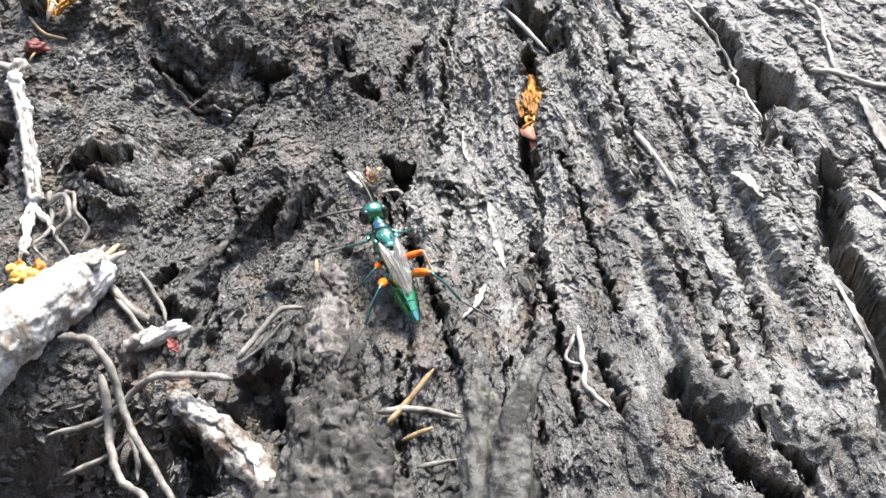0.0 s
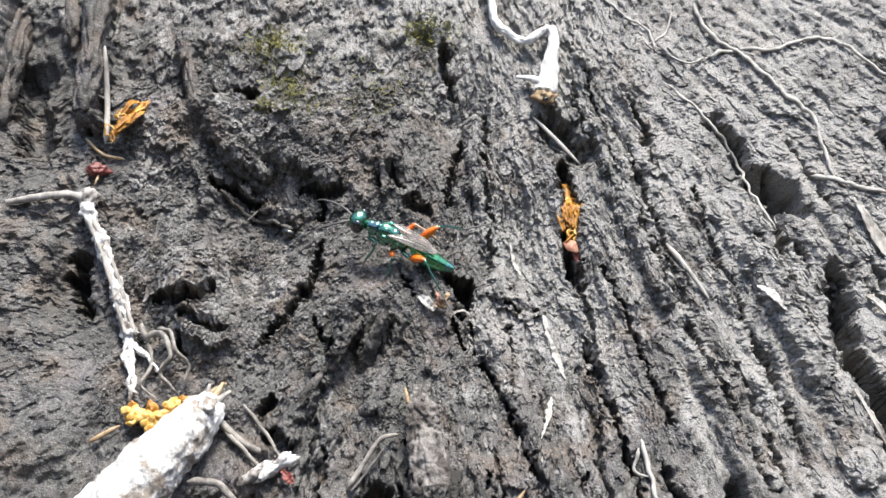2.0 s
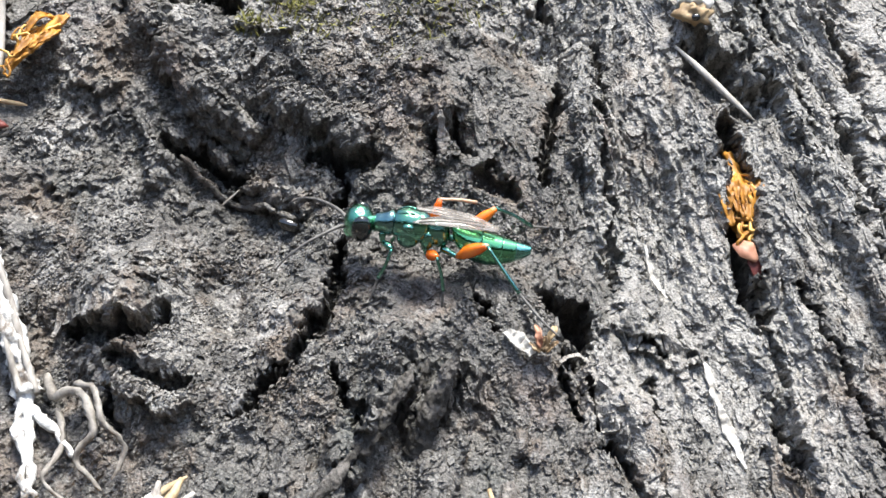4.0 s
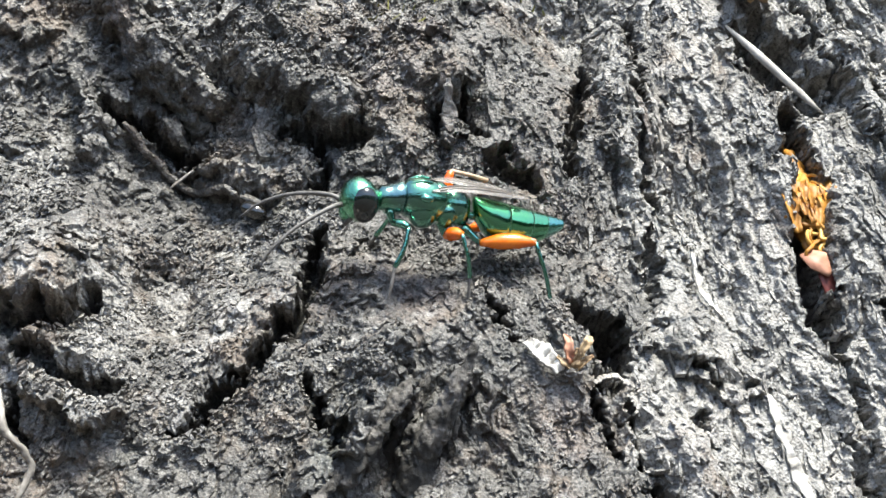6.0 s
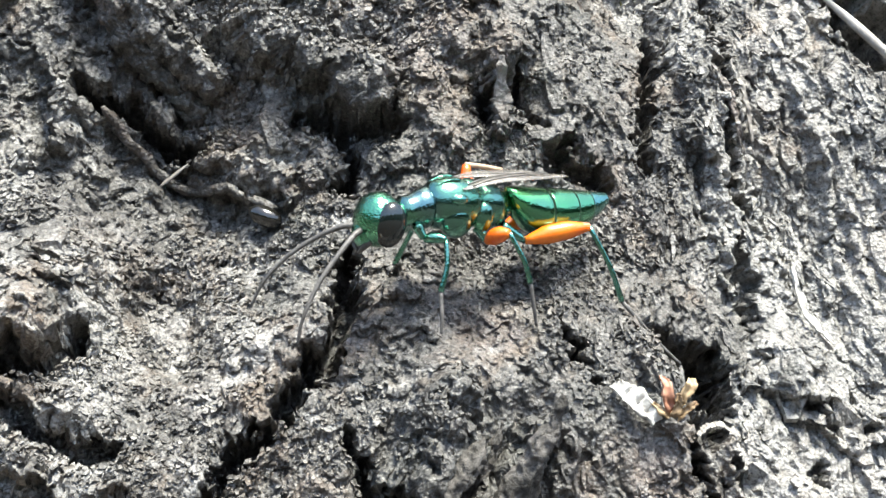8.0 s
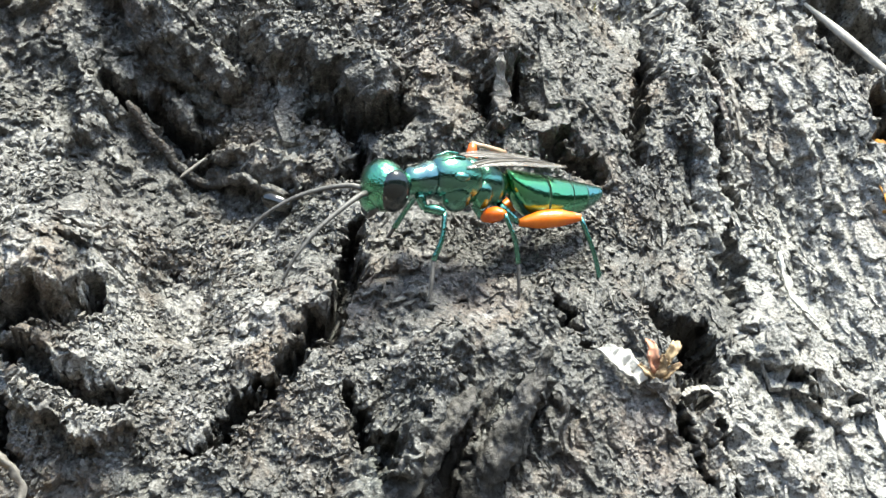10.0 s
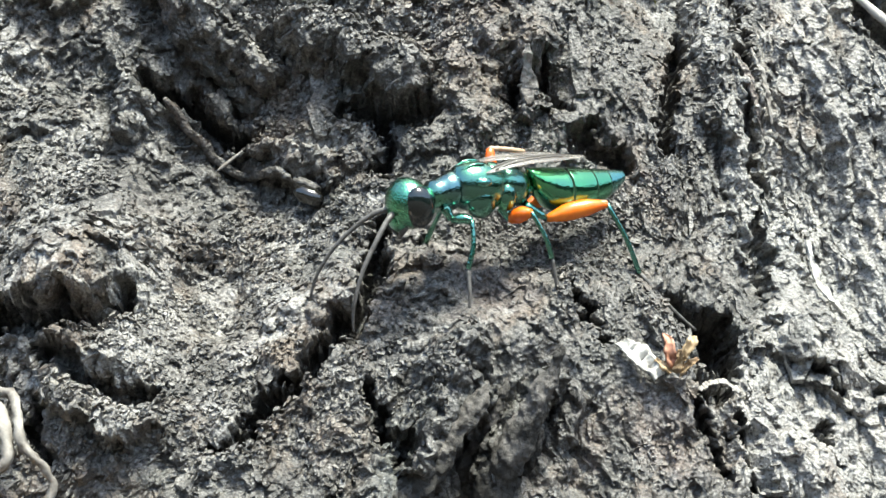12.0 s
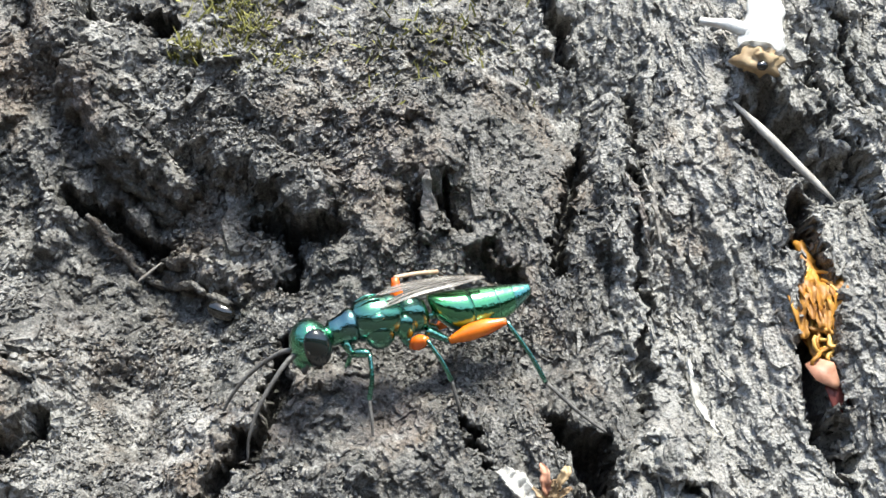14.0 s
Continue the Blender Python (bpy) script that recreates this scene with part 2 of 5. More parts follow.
def layers(x, y, seed, count, gain=0.5, ridged=False):
    total, size, weight = 0, 1.0, 1.0
    for n in range(count):
        v = lattice(x * size + 17.3 * n, y * size - 9.1 * n, seed + n)
        total = total + weight * ((1 - 2 * np.abs(v)) if ridged else v)
        size, weight = size * 2.03, weight * gain
    return total


def plates(x, y, seed):
    """Cells of one unit: a height and a slope for each, and how near its rim a point lies."""
    rng = np.random.RandomState(seed)
    jx, jy, tall, tx, ty = rng.rand(5, 256, 256)
    xi, yi = np.floor(x).astype(int), np.floor(y).astype(int)
    best, second = np.full(x.shape, 9.0), np.full(x.shape, 9.0)
    height = np.zeros(x.shape)
    for i in (-1, 0, 1):
        for j in (-1, 0, 1):
            a, b = (xi + i) & 255, (yi + j) & 255
            dx, dy = x - (xi + i + jx[a, b]), y - (yi + j + jy[a, b])
            d = dx * dx + dy * dy
            near = d < best
            second = np.where(near, best, np.minimum(second, d))
            height = np.where(near, tall[a, b] - 0.5 + (tx[a, b] - 0.5) * dx * 1.1 + (ty[a, b] - 0.5) * dy * 1.1, height)
            best = np.where(near, d, best)
    return height, np.sqrt(second) - np.sqrt(best)


# broad swells and hollows: u, v, widths, height
SWELLS = [(-37, 25, 16, 12, -7), (-52, 0, 12, 12, -3), (22, -6, 12, 14, -4), (66, -45, 26, 18, 9), (5, 42, 8, 12, -3),
          (-82, 52, 13, 24, -6), (-30, -49, 16, 10, -6), (-48, -54, 16, 9, -6), (-62, -36, 22, 14, 3), (-69, 4, 5, 8, -5), (-10, 15, 13, 6, -3.5), (-12, 1, 13, 6, 2),
          (15, 16, 8, 13, -7), (5.5, 41, 6, 9, -4), (-34, 14, 8.5, 11, -7), (-35.5, 4, 5, 6, -4.5), (-44.5, 4, 6.5, 12, 6.5), (-7, -8, 7, 8, -3)]
PITS = [(-8.6, 28.6, 3.4, 3, -4)]
# cracks and holes: width, depth, then u, v along the line
CRACKS = [
    (2.2, 6, -20.9, 12.8, -21.6, 6.9, -23.2, 3.6, -24.8, 1.5, -27.6, -2.6, -29.9, -5.6, -32.1, -8.5),
    (2.6, 5, -42.2, 26.2, -39, 24.7, -35, 22.2, -32.8, 21.3),
    (2.2, 2.5, -25.6, 25.4, -22, 24.4, -19, 24.4, -17, 25.4),
    (2.0, 5, -21.4, 24.9, -20.9, 20.5, -21.3, 18.6), (3.2, 4, -3.6, 23.6, -0.6, 21.2), (2.8, 7, -51.1, 1.2, -48.6, 2.4, -46.3, 3.2, -44.3, 2.2, -42.4, 2.2, -40.4, 3.4),
    (0.9, 3, -44.2, 10.3, -40.6, 10), (3.7, 11, 3.7, 7.2, 6.0, 5.3, 6.8, 3.0), (2.4, 6, 7, 3.2, 6.6, 0.5, 6, -1.5), (1.5, 4, 4.9, -2.6, 5.9, -6.3, 6.8, -8.5),
    (1.5, 4, -21, -2.4, -19.7, -5.8, -18.4, -8.5, -17.5, -10.1), (0.9, 3, -5.1, 7.3, -2.4, 1.7),
    (2.0, 4, 4.9, 34.7, 3.6, 26.2, 3.1, 21.6), (1.4, 3.5, -9.8, 28.9, -9.9, 26), (1.6, 4, -7.6, 30.8, -6.3, 26.5),
    (2.3, 4, -45.7, -0.5, -40.4, -4.2, -37.9, -5.4), (1.6, 4, -47.3, -5.5, -44.5, -9.7), (0.9, 2.2, 12.3, 0.5, 17, -1.6, 20, -1),
    (8, 8, 24.6, 40.6, 26.6, 38.6, 27.6, 35.4), (3.8, 7, 25.6, 29.9, 26.9, 22.7, 26.6, 11.2), (2.2, 5, 26.6, 11.2, 28.5, 5.4), (4, 7, -67.3, 6.7, -64, -0.5),
    (2.2, 5, 2.3, 60, 2.3, 55.3, 4.1, 46.4), (2.4, 5, -44.2, 48.6, -36, 47.8), (3, 5, -30.2, -21.1, -28, -17.7),
    (5.5, 12, 76.9, 8, 77.4, -7.3, 83, -20.3, 85.6, -33.4, 88.6, -46), (4.2, 7, 56.6, 41.1, 61.2, 33.8, 66.7, 23.8, 71.5, 21),
    (7, 11, 64.5, 28, 69, 24), (2.6, 6, 66.5, 21, 67, 12.7), (4.0, 7, 55.5, -34, 60, -40.6, 65.5, -46.5, 71.6, -50.8), (1.5, 4, 42, -30, 45.2, -35.4, 48.1, -41.1),
    (1.4, 2.5, 37.8, 48.5, 42.5, 39.6, 43.3, 30.9), (9, 6, -81.5, 51.3, -78.5, 35.9), (4.5, 6, -66.4, 10, -64.7, 2.3),
    (5, 6, -9, -35.5, -6.8, -42.5), (1.8, 4, 7.8, -4.2, 9, -9.3), (3, 5, 69, -38.4, 74.2, -46.3), (3.2, 5, -28.4, -25, -25, -27.8),
    (1.8, 4, 17.8, -28.3, 20.2, -34.4), (7, 8, -19.9, -49.4, -16, -56), (5, 6, -11.3, -38.3, -8.1, -41), (2, 4, 90, 2, 97, -12, 101, -30),
    (1.5, 3, 48, -4, 57, -24, 62, -34), (1.3, 3, 33, 8, 40, -12, 44, -22), (1.6, 4, 28, -6, 36, -28, 40, -42), (1.2, 3, 10, -12, 17, -26),
    (1.2, 3, 60, -6, 68, -28), (1.2, 2.5, 40, 20, 46, 2),
]
# strands and raised scales: width, height, then u, v along the line
STRANDS = [
    (2.2, 2.6, -43.5, 40, -41.7, 36.4, -38.7, 31.8, -33.1, 28.4), (1.4, 2.0, -36.4, 24.9, -31.6, 19.6, -26.3, 17.3),
    (3.0, 3.2, -28.7, 32.7, -24.3, 30.3, -20.1, 28.2),
    (1.5, 2.8, -17, -10.3, -12.6, -3.9), (1.5, 3.0, -11.5, -9.5, -7.3, -2.6), (1.3, 1.8, -8.8, 30.2, -8.7, 25.1),
    (3, 5, -69.5, 72, -67.9, 56.2, -67.6, 40), (2.5, 4, -88, 70, -89, 45), (2.2, 1.6, 8, 40, 10, 20, 14, 2),
    (2.6, 1.8, 12, -8, 18, -22, 24, -38), (2.4, 1.8, 33, 40, 38, 20, 44, 2), (2.6, 2.2, -14, 0, -20, -14, -27, -28), (2.2, 1.8, -6, -4, -10, -20),
    (3.5, 2.4, 62, 10, 72, -12, 78, -30), (3, 2.5, 92, 40, 97, 15, 101, -10), (3, 2.2, 50, -12, 58, -30, 64, -36), (2.4, 2, -50, 60, -46, 44),
]


# plates whose lower edge stands off the trunk: height, length up the slope, how far the edge is turned, then u, v along the edge
LEDGES = [
    (4.2, 9, 0, -52, 2.2, -50, 2.6, -47.5, 3.9, -45.7, 5.2, -42.2, 4.2, -39.9, 5.4, -38.6, 4.6), (1.6, 5, 0, -44.4, 9.2, -43.7, 8.9, -41.7, 7.9, -39.5, 8.7, -38.6, 9.4),
    (2.0, 8, 0, -31.6, 30.9, -30.9, 30.2, -28.3, 29.1, -25.2, 28.4, -23.1, 26.9, -20.4, 25, -18.3, 26.2), (2.6, 10, 60, -45.4, 30, -44.5, 27.2, -43, 22.3, -44.1, 18.6),
    (3.4, 8, 0, -47, -3, -46.4, -3.6, -43, -5.6, -39, -7.6, -36.8, -6.4, -35.8, -5.4), (1.7, 8, 18, 8, 3.2, 12.9, 1.2, 16.2, -2.1, 17.8, -3.2, 20, -1.9, 22, -1),
    (1.8, 6, 0, -11.6, 28.6, -11.1, 29.6, -8.1, 31.2, -6, 28.8), (1.4, 6, 0, -16, 38, -12, 37, -8, 38), (1.6, 7, 0, -36, 44, -31, 42.5, -27, 43.4), (1.5, 6, 0, 0, 48, 2, 46.8, 5, 47.4),
    (1.2, 6, 25, 28, -14, 31, -17, 34, -16.5), (1.3, 7, 25, 36, 14, 39, 11, 42.5, 11.6), (1.2, 6, 30, 50, 22, 53, 19, 56.5, 19), (1.4, 8, 30, 40, 32, 44, 28.4, 48, 28.6),
    (1.4, 6, 25, 52, -8, 55, -11, 58, -11), (1.2, 6, 0, -22, -14, -19, -15.5, -16, -15), (1.1, 5, 0, -2, -12, 1, -13.4, 4, -13), (1.5, 6, 20, 12, -32, 15, -35, 19, -35),
    (1.6, 7, 0, -58, 22, -54, 20.6, -50, 21.4), (1.5, 6, 0, -56, 36, -52, 34.6, -48, 35.6), (1.3, 7, 30, 66, 46, 70, 42, 74, 42), (1.2, 6, 30, 28, 56, 31, 53, 35, 53),
]


def ledge(u, v, tall, long, turn, line):
    """A plate that rises towards its lower edge and breaks off there."""
    c, k = math.cos(radians(turn)), math.sin(radians(turn))
    x, y = np.array(line[0::2]) * c - np.array(line[1::2]) * k, np.array(line[0::2]) * k + np.array(line[1::2]) * c
    pu, pv = u * c - v * k, u * k + v * c
    order = np.argsort(x)
    d = pv + 0.5 * tall - np.interp(pu, x[order], y[order])
    ends = smooth((pu - x.min()) / 1.5) * smooth((x.max() - pu) / 1.5)
    return tall * ends * smooth((d + 0.2) / 0.7) * np.exp(-np.clip(d, 0, None) / (0.5 * long)) * smooth((1.6 * long - d) / long)


def furrows():
    """Long thin furrows that run with the grain."""
    rng, out = random.Random(12), []
    for k in range(34):
        u, v = (rng.uniform(8, 98), rng.uniform(-40, 60)) if k < 26 else (rng.uniform(-40, 8), rng.uniform(-45, -12))
        line = [u, v]
        for n in range(rng.randint(2, 5)):
            slope = math.atan2(u + 4, 165 - v) * (1.0 if u > 0 else 1.6) + rng.uniform(-0.16, 0.16)
            u, v = u + 7 * math.sin(slope), v - 7 * math.cos(slope)
            line += [u, v]
        out.append((rng.uniform(0.7, 1.6), rng.uniform(1.2, 2.6), *line))
    return out


def near_line(u, v, line):
    """How far points lie from a line of u, v pairs."""
    far = np.full(u.shape, 1e9)
    pts = np.array(line).reshape(-1, 2)
    for a, b in zip(pts[:-1], pts[1:]):
        d = b - a
        s = np.clip(((u - a[0]) * d[0] + (v - a[1]) * d[1]) / (d @ d), 0, 1)
        far = np.minimum(far, np.hypot(u - a[0] - s * d[0], v - a[1] - s * d[1]))
    return far


def smooth(x):
    x = np.clip(x, 0, 1)
    return x * x * (3 - 2 * x)


def treads(x, step):
    """Turns a slope into flat treads with steep edges."""
    low = np.floor(x / step)
    f = x / step - low
    return (low + smooth((f - 0.05) / 0.22) * 0.8 + 0.2 * f) * step


def bulge(u, v, forms):
    return sum(a * np.exp(-(((u - x) / sx) ** 2) - ((v - y) / sy) ** 2) for x, y, sx, sy, a in forms)


def relief(u, v):
    """The height of the bark, in millimetres, at arrays of u and v."""
    broad = bulge(u, v, SWELLS)
    # cracks and ledges are drawn on the plain slope, seen level from the front, and carried onto the swells
    flat_u, flat_v = -15 + (u + 15) / (1 - broad / 190), v + 0.566 * broad
    # the grain fans out from a point high on the trunk
    wu, wv = u + 2.2 * layers(u / 19, v / 19, 5, 3), v + 2.2 * layers(u / 19 + 40, v / 19, 8, 3)
    turn = np.arctan2(wu + 4, 165 - wv)
    across, along = turn * 150, np.hypot(wu + 4, 165 - wv)
    crumbly = smooth((6 - u + 0.2 * v) / 26) * smooth((v + 30) / 30)
    pale = smooth((u - 30) / 25) * smooth((v - 5) / 30)
    h = broad + bulge(flat_u, flat_v, PITS)
    h += 1.3 * layers(u / 24, v / 30, 21, 3)
    # low on the left the grain spreads from a nearer point
    turn_low, along_low = np.arctan2(wu + 10, 48 - wv), np.hypot(wu + 10, 48 - wv)
    low = smooth((4 - u) / 10) * smooth((6 - v) / 9)
    across_low = turn_low * 44

    def grained(wide, long, seed, count, gain, ridged=False):
        high = layers(across / wide, along / long, seed, count, gain, ridged)
        return high + low * (layers(across_low / wide, along_low / long, seed + 300, count, gain, ridged) - high)

    fibre = grained(5.5, 34, 31, 4, 0.5, True)
    h += (0.7 - 0.4 * crumbly - 0.4 * pale + 0.3 * low + 0.15 * smooth((u - 25) / 20) * smooth((10 - v) / 25)) * fibre
    # torn layers: flat treads with steep broken edges
    loose = grained(9, 30, 41, 6, 0.56)
    loose = loose + crumbly * (layers(u / 8, v / 9, 341, 6, 0.56) - loose)
    h += (0.85 - 0.4 * pale + 0.45 * crumbly) * treads(loose, 0.4) * 1.15
    scale = grained(3.4, 11, 141, 5, 0.56)
    scale = scale + crumbly * (layers(u / 3.2, v / 3.6, 345, 5, 0.56) - scale)
    h += (0.32 - 0.1 * pale + 0.2 * crumbly) * treads(scale, 0.42)
    # shaggy narrow layers on the fibrous side
    h += 0.27 * (1 - crumbly) * (1 - 0.4 * pale) * treads(grained(2.0, 17, 241, 4, 0.6), 0.4)
    small, rim2 = plates(across / 2.3 + 0.35 * layers(u / 2.6, v / 2.6, 45, 2), along / 3.6, 4)
    h += 0.28 * small
    tiny, rim3 = plates(u / 0.95 + 0.5 * layers(u / 1.5, v / 1.5, 47, 2), v / 1.1 + 0.3 * layers(u / 1.3, v / 1.3, 49, 2), 6)
    h += (0.07 + 0.1 * crumbly) * tiny - 0.07 * (1 - smooth(rim3 / 0.25))
    h += (0.15 + 0.1 * crumbly) * layers(u / 4.2, v / 4.2, 51, 4, 0.5) + 0.09 * layers(u / 0.8, v / 0.8, 61, 2, 0.6)
    h += 0.24 * (1 - 0.7 * crumbly) * grained(1.1, 10, 65, 3, 0.6, True)
    # small pits and flaked spots on the fibrous side
    spots = grained(2.4, 5.5, 441, 4, 0.6)
    h -= 0.4 * (1 - 0.6 * crumbly) * smooth((spots - 0.28) / 0.16) - 0.4 * (1 - crumbly) * smooth((-spots - 0.3) / 0.12)
    # cracks and strands, with ragged rims
    ru, rv = flat_u + 0.9 * layers(u / 3.1, v / 3.1, 71, 4, 0.6), flat_v + 0.9 * layers(u / 3.1 + 9, v / 3.1, 75, 4, 0.6)
    for tall, long, turn_by, *line in LEDGES:
        h += ledge(ru, rv, tall, long, turn_by, line)
    for lines, sign in ((STRANDS, 1), (CRACKS + furrows(), -1)):
        for width, tall, *line in lines:
            width *= 0.8 if sign < 0 else 1.0
            xs, ys, m = line[0::2], line[1::2], width * 2.4 + 2
            box = (flat_u > min(xs) - m) & (flat_u < max(xs) + m) & (flat_v > min(ys) - m) & (flat_v < max(ys) + m)
            d = near_line(ru[box], rv[box], line)
            if sign < 0:
                width = width * (0.9 + 0.45 * lattice(ru[box] / 5.0, rv[box] / 5.0, 83))
            form = 1 - smooth((d - width * 0.22) / (width * 0.5)) if sign < 0 else np.sqrt(np.clip(1 - (d / width) ** 2, 0, 1))
            h[box] += sign * tall * (1.15 if sign < 0 else 1.35) * form
    rim = np.maximum(smooth((np.abs(u) - 112) / 16), np.maximum(smooth((-v - 80) / 16), smooth((v - 84) / 16)))
    edge = smooth((u - 95 + (v - 68) * 0.42 + 2 * layers(u / 9, v / 9, 90, 3)) / 7) * smooth((v - 25) / 15)
    return h - 42 * rim - 30 * edge * (1 - rim)


def spaced(lo, a, b, hi, fine, coarse):
    """Coordinates from lo to hi, close together between a and b."""
    out = [lo]
    while out[-1] < hi:
        gap = max(a - out[-1], out[-1] - b, 0)
        out.append(out[-1] + fine + (coarse - fine) * min(1, gap / 8))
    return np.array(out)


GRID_U, GRID_V = spaced(-130, -56, 38, 130, 0.15, 0.42), spaced(-97, -18, 48, 101, 0.15, 0.42)
MESH_U, MESH_V = np.meshgrid(GRID_U, GRID_V)
HEIGHT = relief(MESH_U, MESH_V)


# hollows under the roots at the foot: u, v, widths, depth
HOLLOWS = [(-44, -57, 13, 6, 12), (-26, -55, 8, 6, 9), (-15.5, -51, 5, 5, 7), (-10, -43, 4.5, 4, 6), (-34, -49, 7, 4, 6)]


def hollows(u, v):
    return sum(deep * np.exp(-((((u - a) / su) ** 2 + ((v - b) / sv) ** 2) ** 1.5)) for a, b, su, sv, deep in HOLLOWS)


def lips(cells=11):
    """How far each place stands over its neighbourhood: high edges hang a little down the slope."""
    total = np.pad(HEIGHT, cells, mode="edge")
    for axis in (0, 1):
        run = np.cumsum(total, axis)
        total = (np.take(run, np.arange(2 * cells, run.shape[axis]), axis) - np.take(run, np.arange(run.shape[axis] - 2 * cells), axis)) / (2 * cells)
    return np.clip(HEIGHT - total, -0.7, 1.5)


def surface(u, v):
    """The height of the bark at one place."""
    i, j = np.searchsorted(GRID_V, v) - 1, np.searchsorted(GRID_U, u) - 1
    i, j = min(max(i, 0), len(GRID_V) - 2), min(max(j, 0), len(GRID_U) - 2)
    return float(HEIGHT[i : i + 2, j : j + 2].mean())


def top(u, v, r=1.5):
    """The highest bark within r of a place, on which a thing lies."""
    i0, i1 = np.searchsorted(GRID_V, (v - r, v + r))
    j0, j1 = np.searchsorted(GRID_U, (u - r, u + r))
    return float(np.percentile(HEIGHT[i0 : i1 + 1, j0 : j1 + 1], 85))


def sheet(name, points, rows, columns, mat):
    """A mesh object of a grid of points."""
    me = bpy.data.meshes.new(name)
    k = np.arange(rows * columns).reshape(rows, columns)
    quads = np.stack([k[:-1, :-1], k[:-1, 1:], k[1:, 1:], k[1:, :-1]], -1).reshape(-1, 4)
    me.vertices.add(len(points))
    me.vertices.foreach_set("co", np.ascontiguousarray(points, np.float32).ravel())
    me.loops.add(quads.size)
    me.loops.foreach_set("vertex_index", quads.ravel().astype(np.int32))
    me.polygons.add(len(quads))
    me.polygons.foreach_set("loop_start", np.arange(0, quads.size, 4, dtype=np.int32))
    me.update(calc_edges=True)
    me.polygons.foreach_set("use_smooth", np.ones(len(quads), bool))
    me.materials.append(mat)
    return new(name, me)


# ---- building of things ----
def part(name, bm, mat, parent=None, label="", flat=False, scale=0.001):
    """Links a bmesh, made in millimetres, as one mesh under a thing or a part."""
    bmesh.ops.scale(bm, vec=(scale,) * 3, verts=bm.verts)
    bmesh.ops.recalc_face_normals(bm, faces=bm.faces)
    me = bpy.data.meshes.new(name)
    for f in bm.faces:
        f.smooth = not flat
    bm.to_mesh(me)
    bm.free()
    me.materials.append(mat)
    ob = new(name, me)
    if parent:
        ob.parent = parent
    return tagged(ob, label)


def empty(name, m, label, category, group="", kind=""):
    ob = new(name)
    ob.matrix_basis = m
    ob.empty_display_size = 0.002
    return tagged(ob, label, category, group, kind)


def spline(points, steps=6):
    """A smooth line through points."""
    p = [Vector(q) for q in points]
    if len(p) < 3:
        return [p[0].lerp(p[1], k / steps) for k in range(steps + 1)]
    p = [p[0] * 2 - p[1], *p, p[-1] * 2 - p[-2]]
    out = []
    for a, b, c, d in zip(p, p[1:], p[2:], p[3:]):
        for k in range(steps):
            s = k / steps
            out.append(0.5 * (2 * b + (c - a) * s + (2 * a - 5 * b + 4 * c - d) * s * s + (3 * b - a - 3 * c + d) * s**3))
    return [*out, p[-2]]


def tube(bm, points, radii, sides=8, rough=0.0, seed=0, flat=1.0):
    """A closed tube along points, with a radius for each, roughened."""
    pts = [Vector(p) for p in points]
    rs = [radii[0] + (radii[-1] - radii[0]) * k / (len(pts) - 1) for k in range(len(pts))] if len(radii) != len(pts) else radii
    rings, up = [], Vector((0.13, 0.21, 0.97))
    for k, p in enumerate(pts):
        way = (pts[min(k + 1, len(pts) - 1)] - pts[max(k - 1, 0)]).normalized()
        side = way.cross(up).normalized()
        up = side.cross(way)
        ring = []
        for s in range(sides):
            a = 2 * math.pi * s / sides
            n = 1 + rough * noise.fractal(Vector((s * 0.9, k * 0.55, seed * 7.7)), 1, 2, 3)
            ring.append(bm.verts.new(p + (side * math.cos(a) + up * math.sin(a) * flat) * rs[k] * n))
        rings.append(ring)
    for a, b in zip(rings, rings[1:]):
        for s in range(sides):
            bm.faces.new((a[s], a[(s + 1) % sides], b[(s + 1) % sides], b[s]))
    bm.faces.new(rings[0][::-1])
    bm.faces.new(rings[-1])
    return bm


def ball(bm, centre, size, turn=None, cuts=12, rough=0.0, seed=0):
    """An ellipsoid, roughened."""
    m = Matrix.Translation(centre) @ (turn or Matrix()) @ Matrix.Diagonal((*size, 1))
    made = bmesh.ops.create_uvsphere(bm, u_segments=cuts + 4, v_segments=cuts, radius=1)["verts"]
    for q in made:
        q.co = m @ (q.co * (1 + rough * noise.fractal(q.co * 1.7 + Vector((seed, 0, 0)), 1, 2, 3)))
    return bm


def lathe(bm, stations, sides=16, groove=()):
    """A body along x: stations of x, z, half width, half height."""
    rings = []
    for x, z, w, t in stations:
        rings.append([bm.verts.new((x, w * math.cos(2 * math.pi * s / sides), z + t * math.sin(2 * math.pi * s / sides))) for s in range(sides)])
    for a, b in zip(rings, rings[1:]):
        for s in range(sides):
            bm.faces.new((a[s], a[(s + 1) % sides], b[(s + 1) % sides], b[s]))
    bm.faces.new(rings[0])
    bm.faces.new(rings[-1])
    return bm


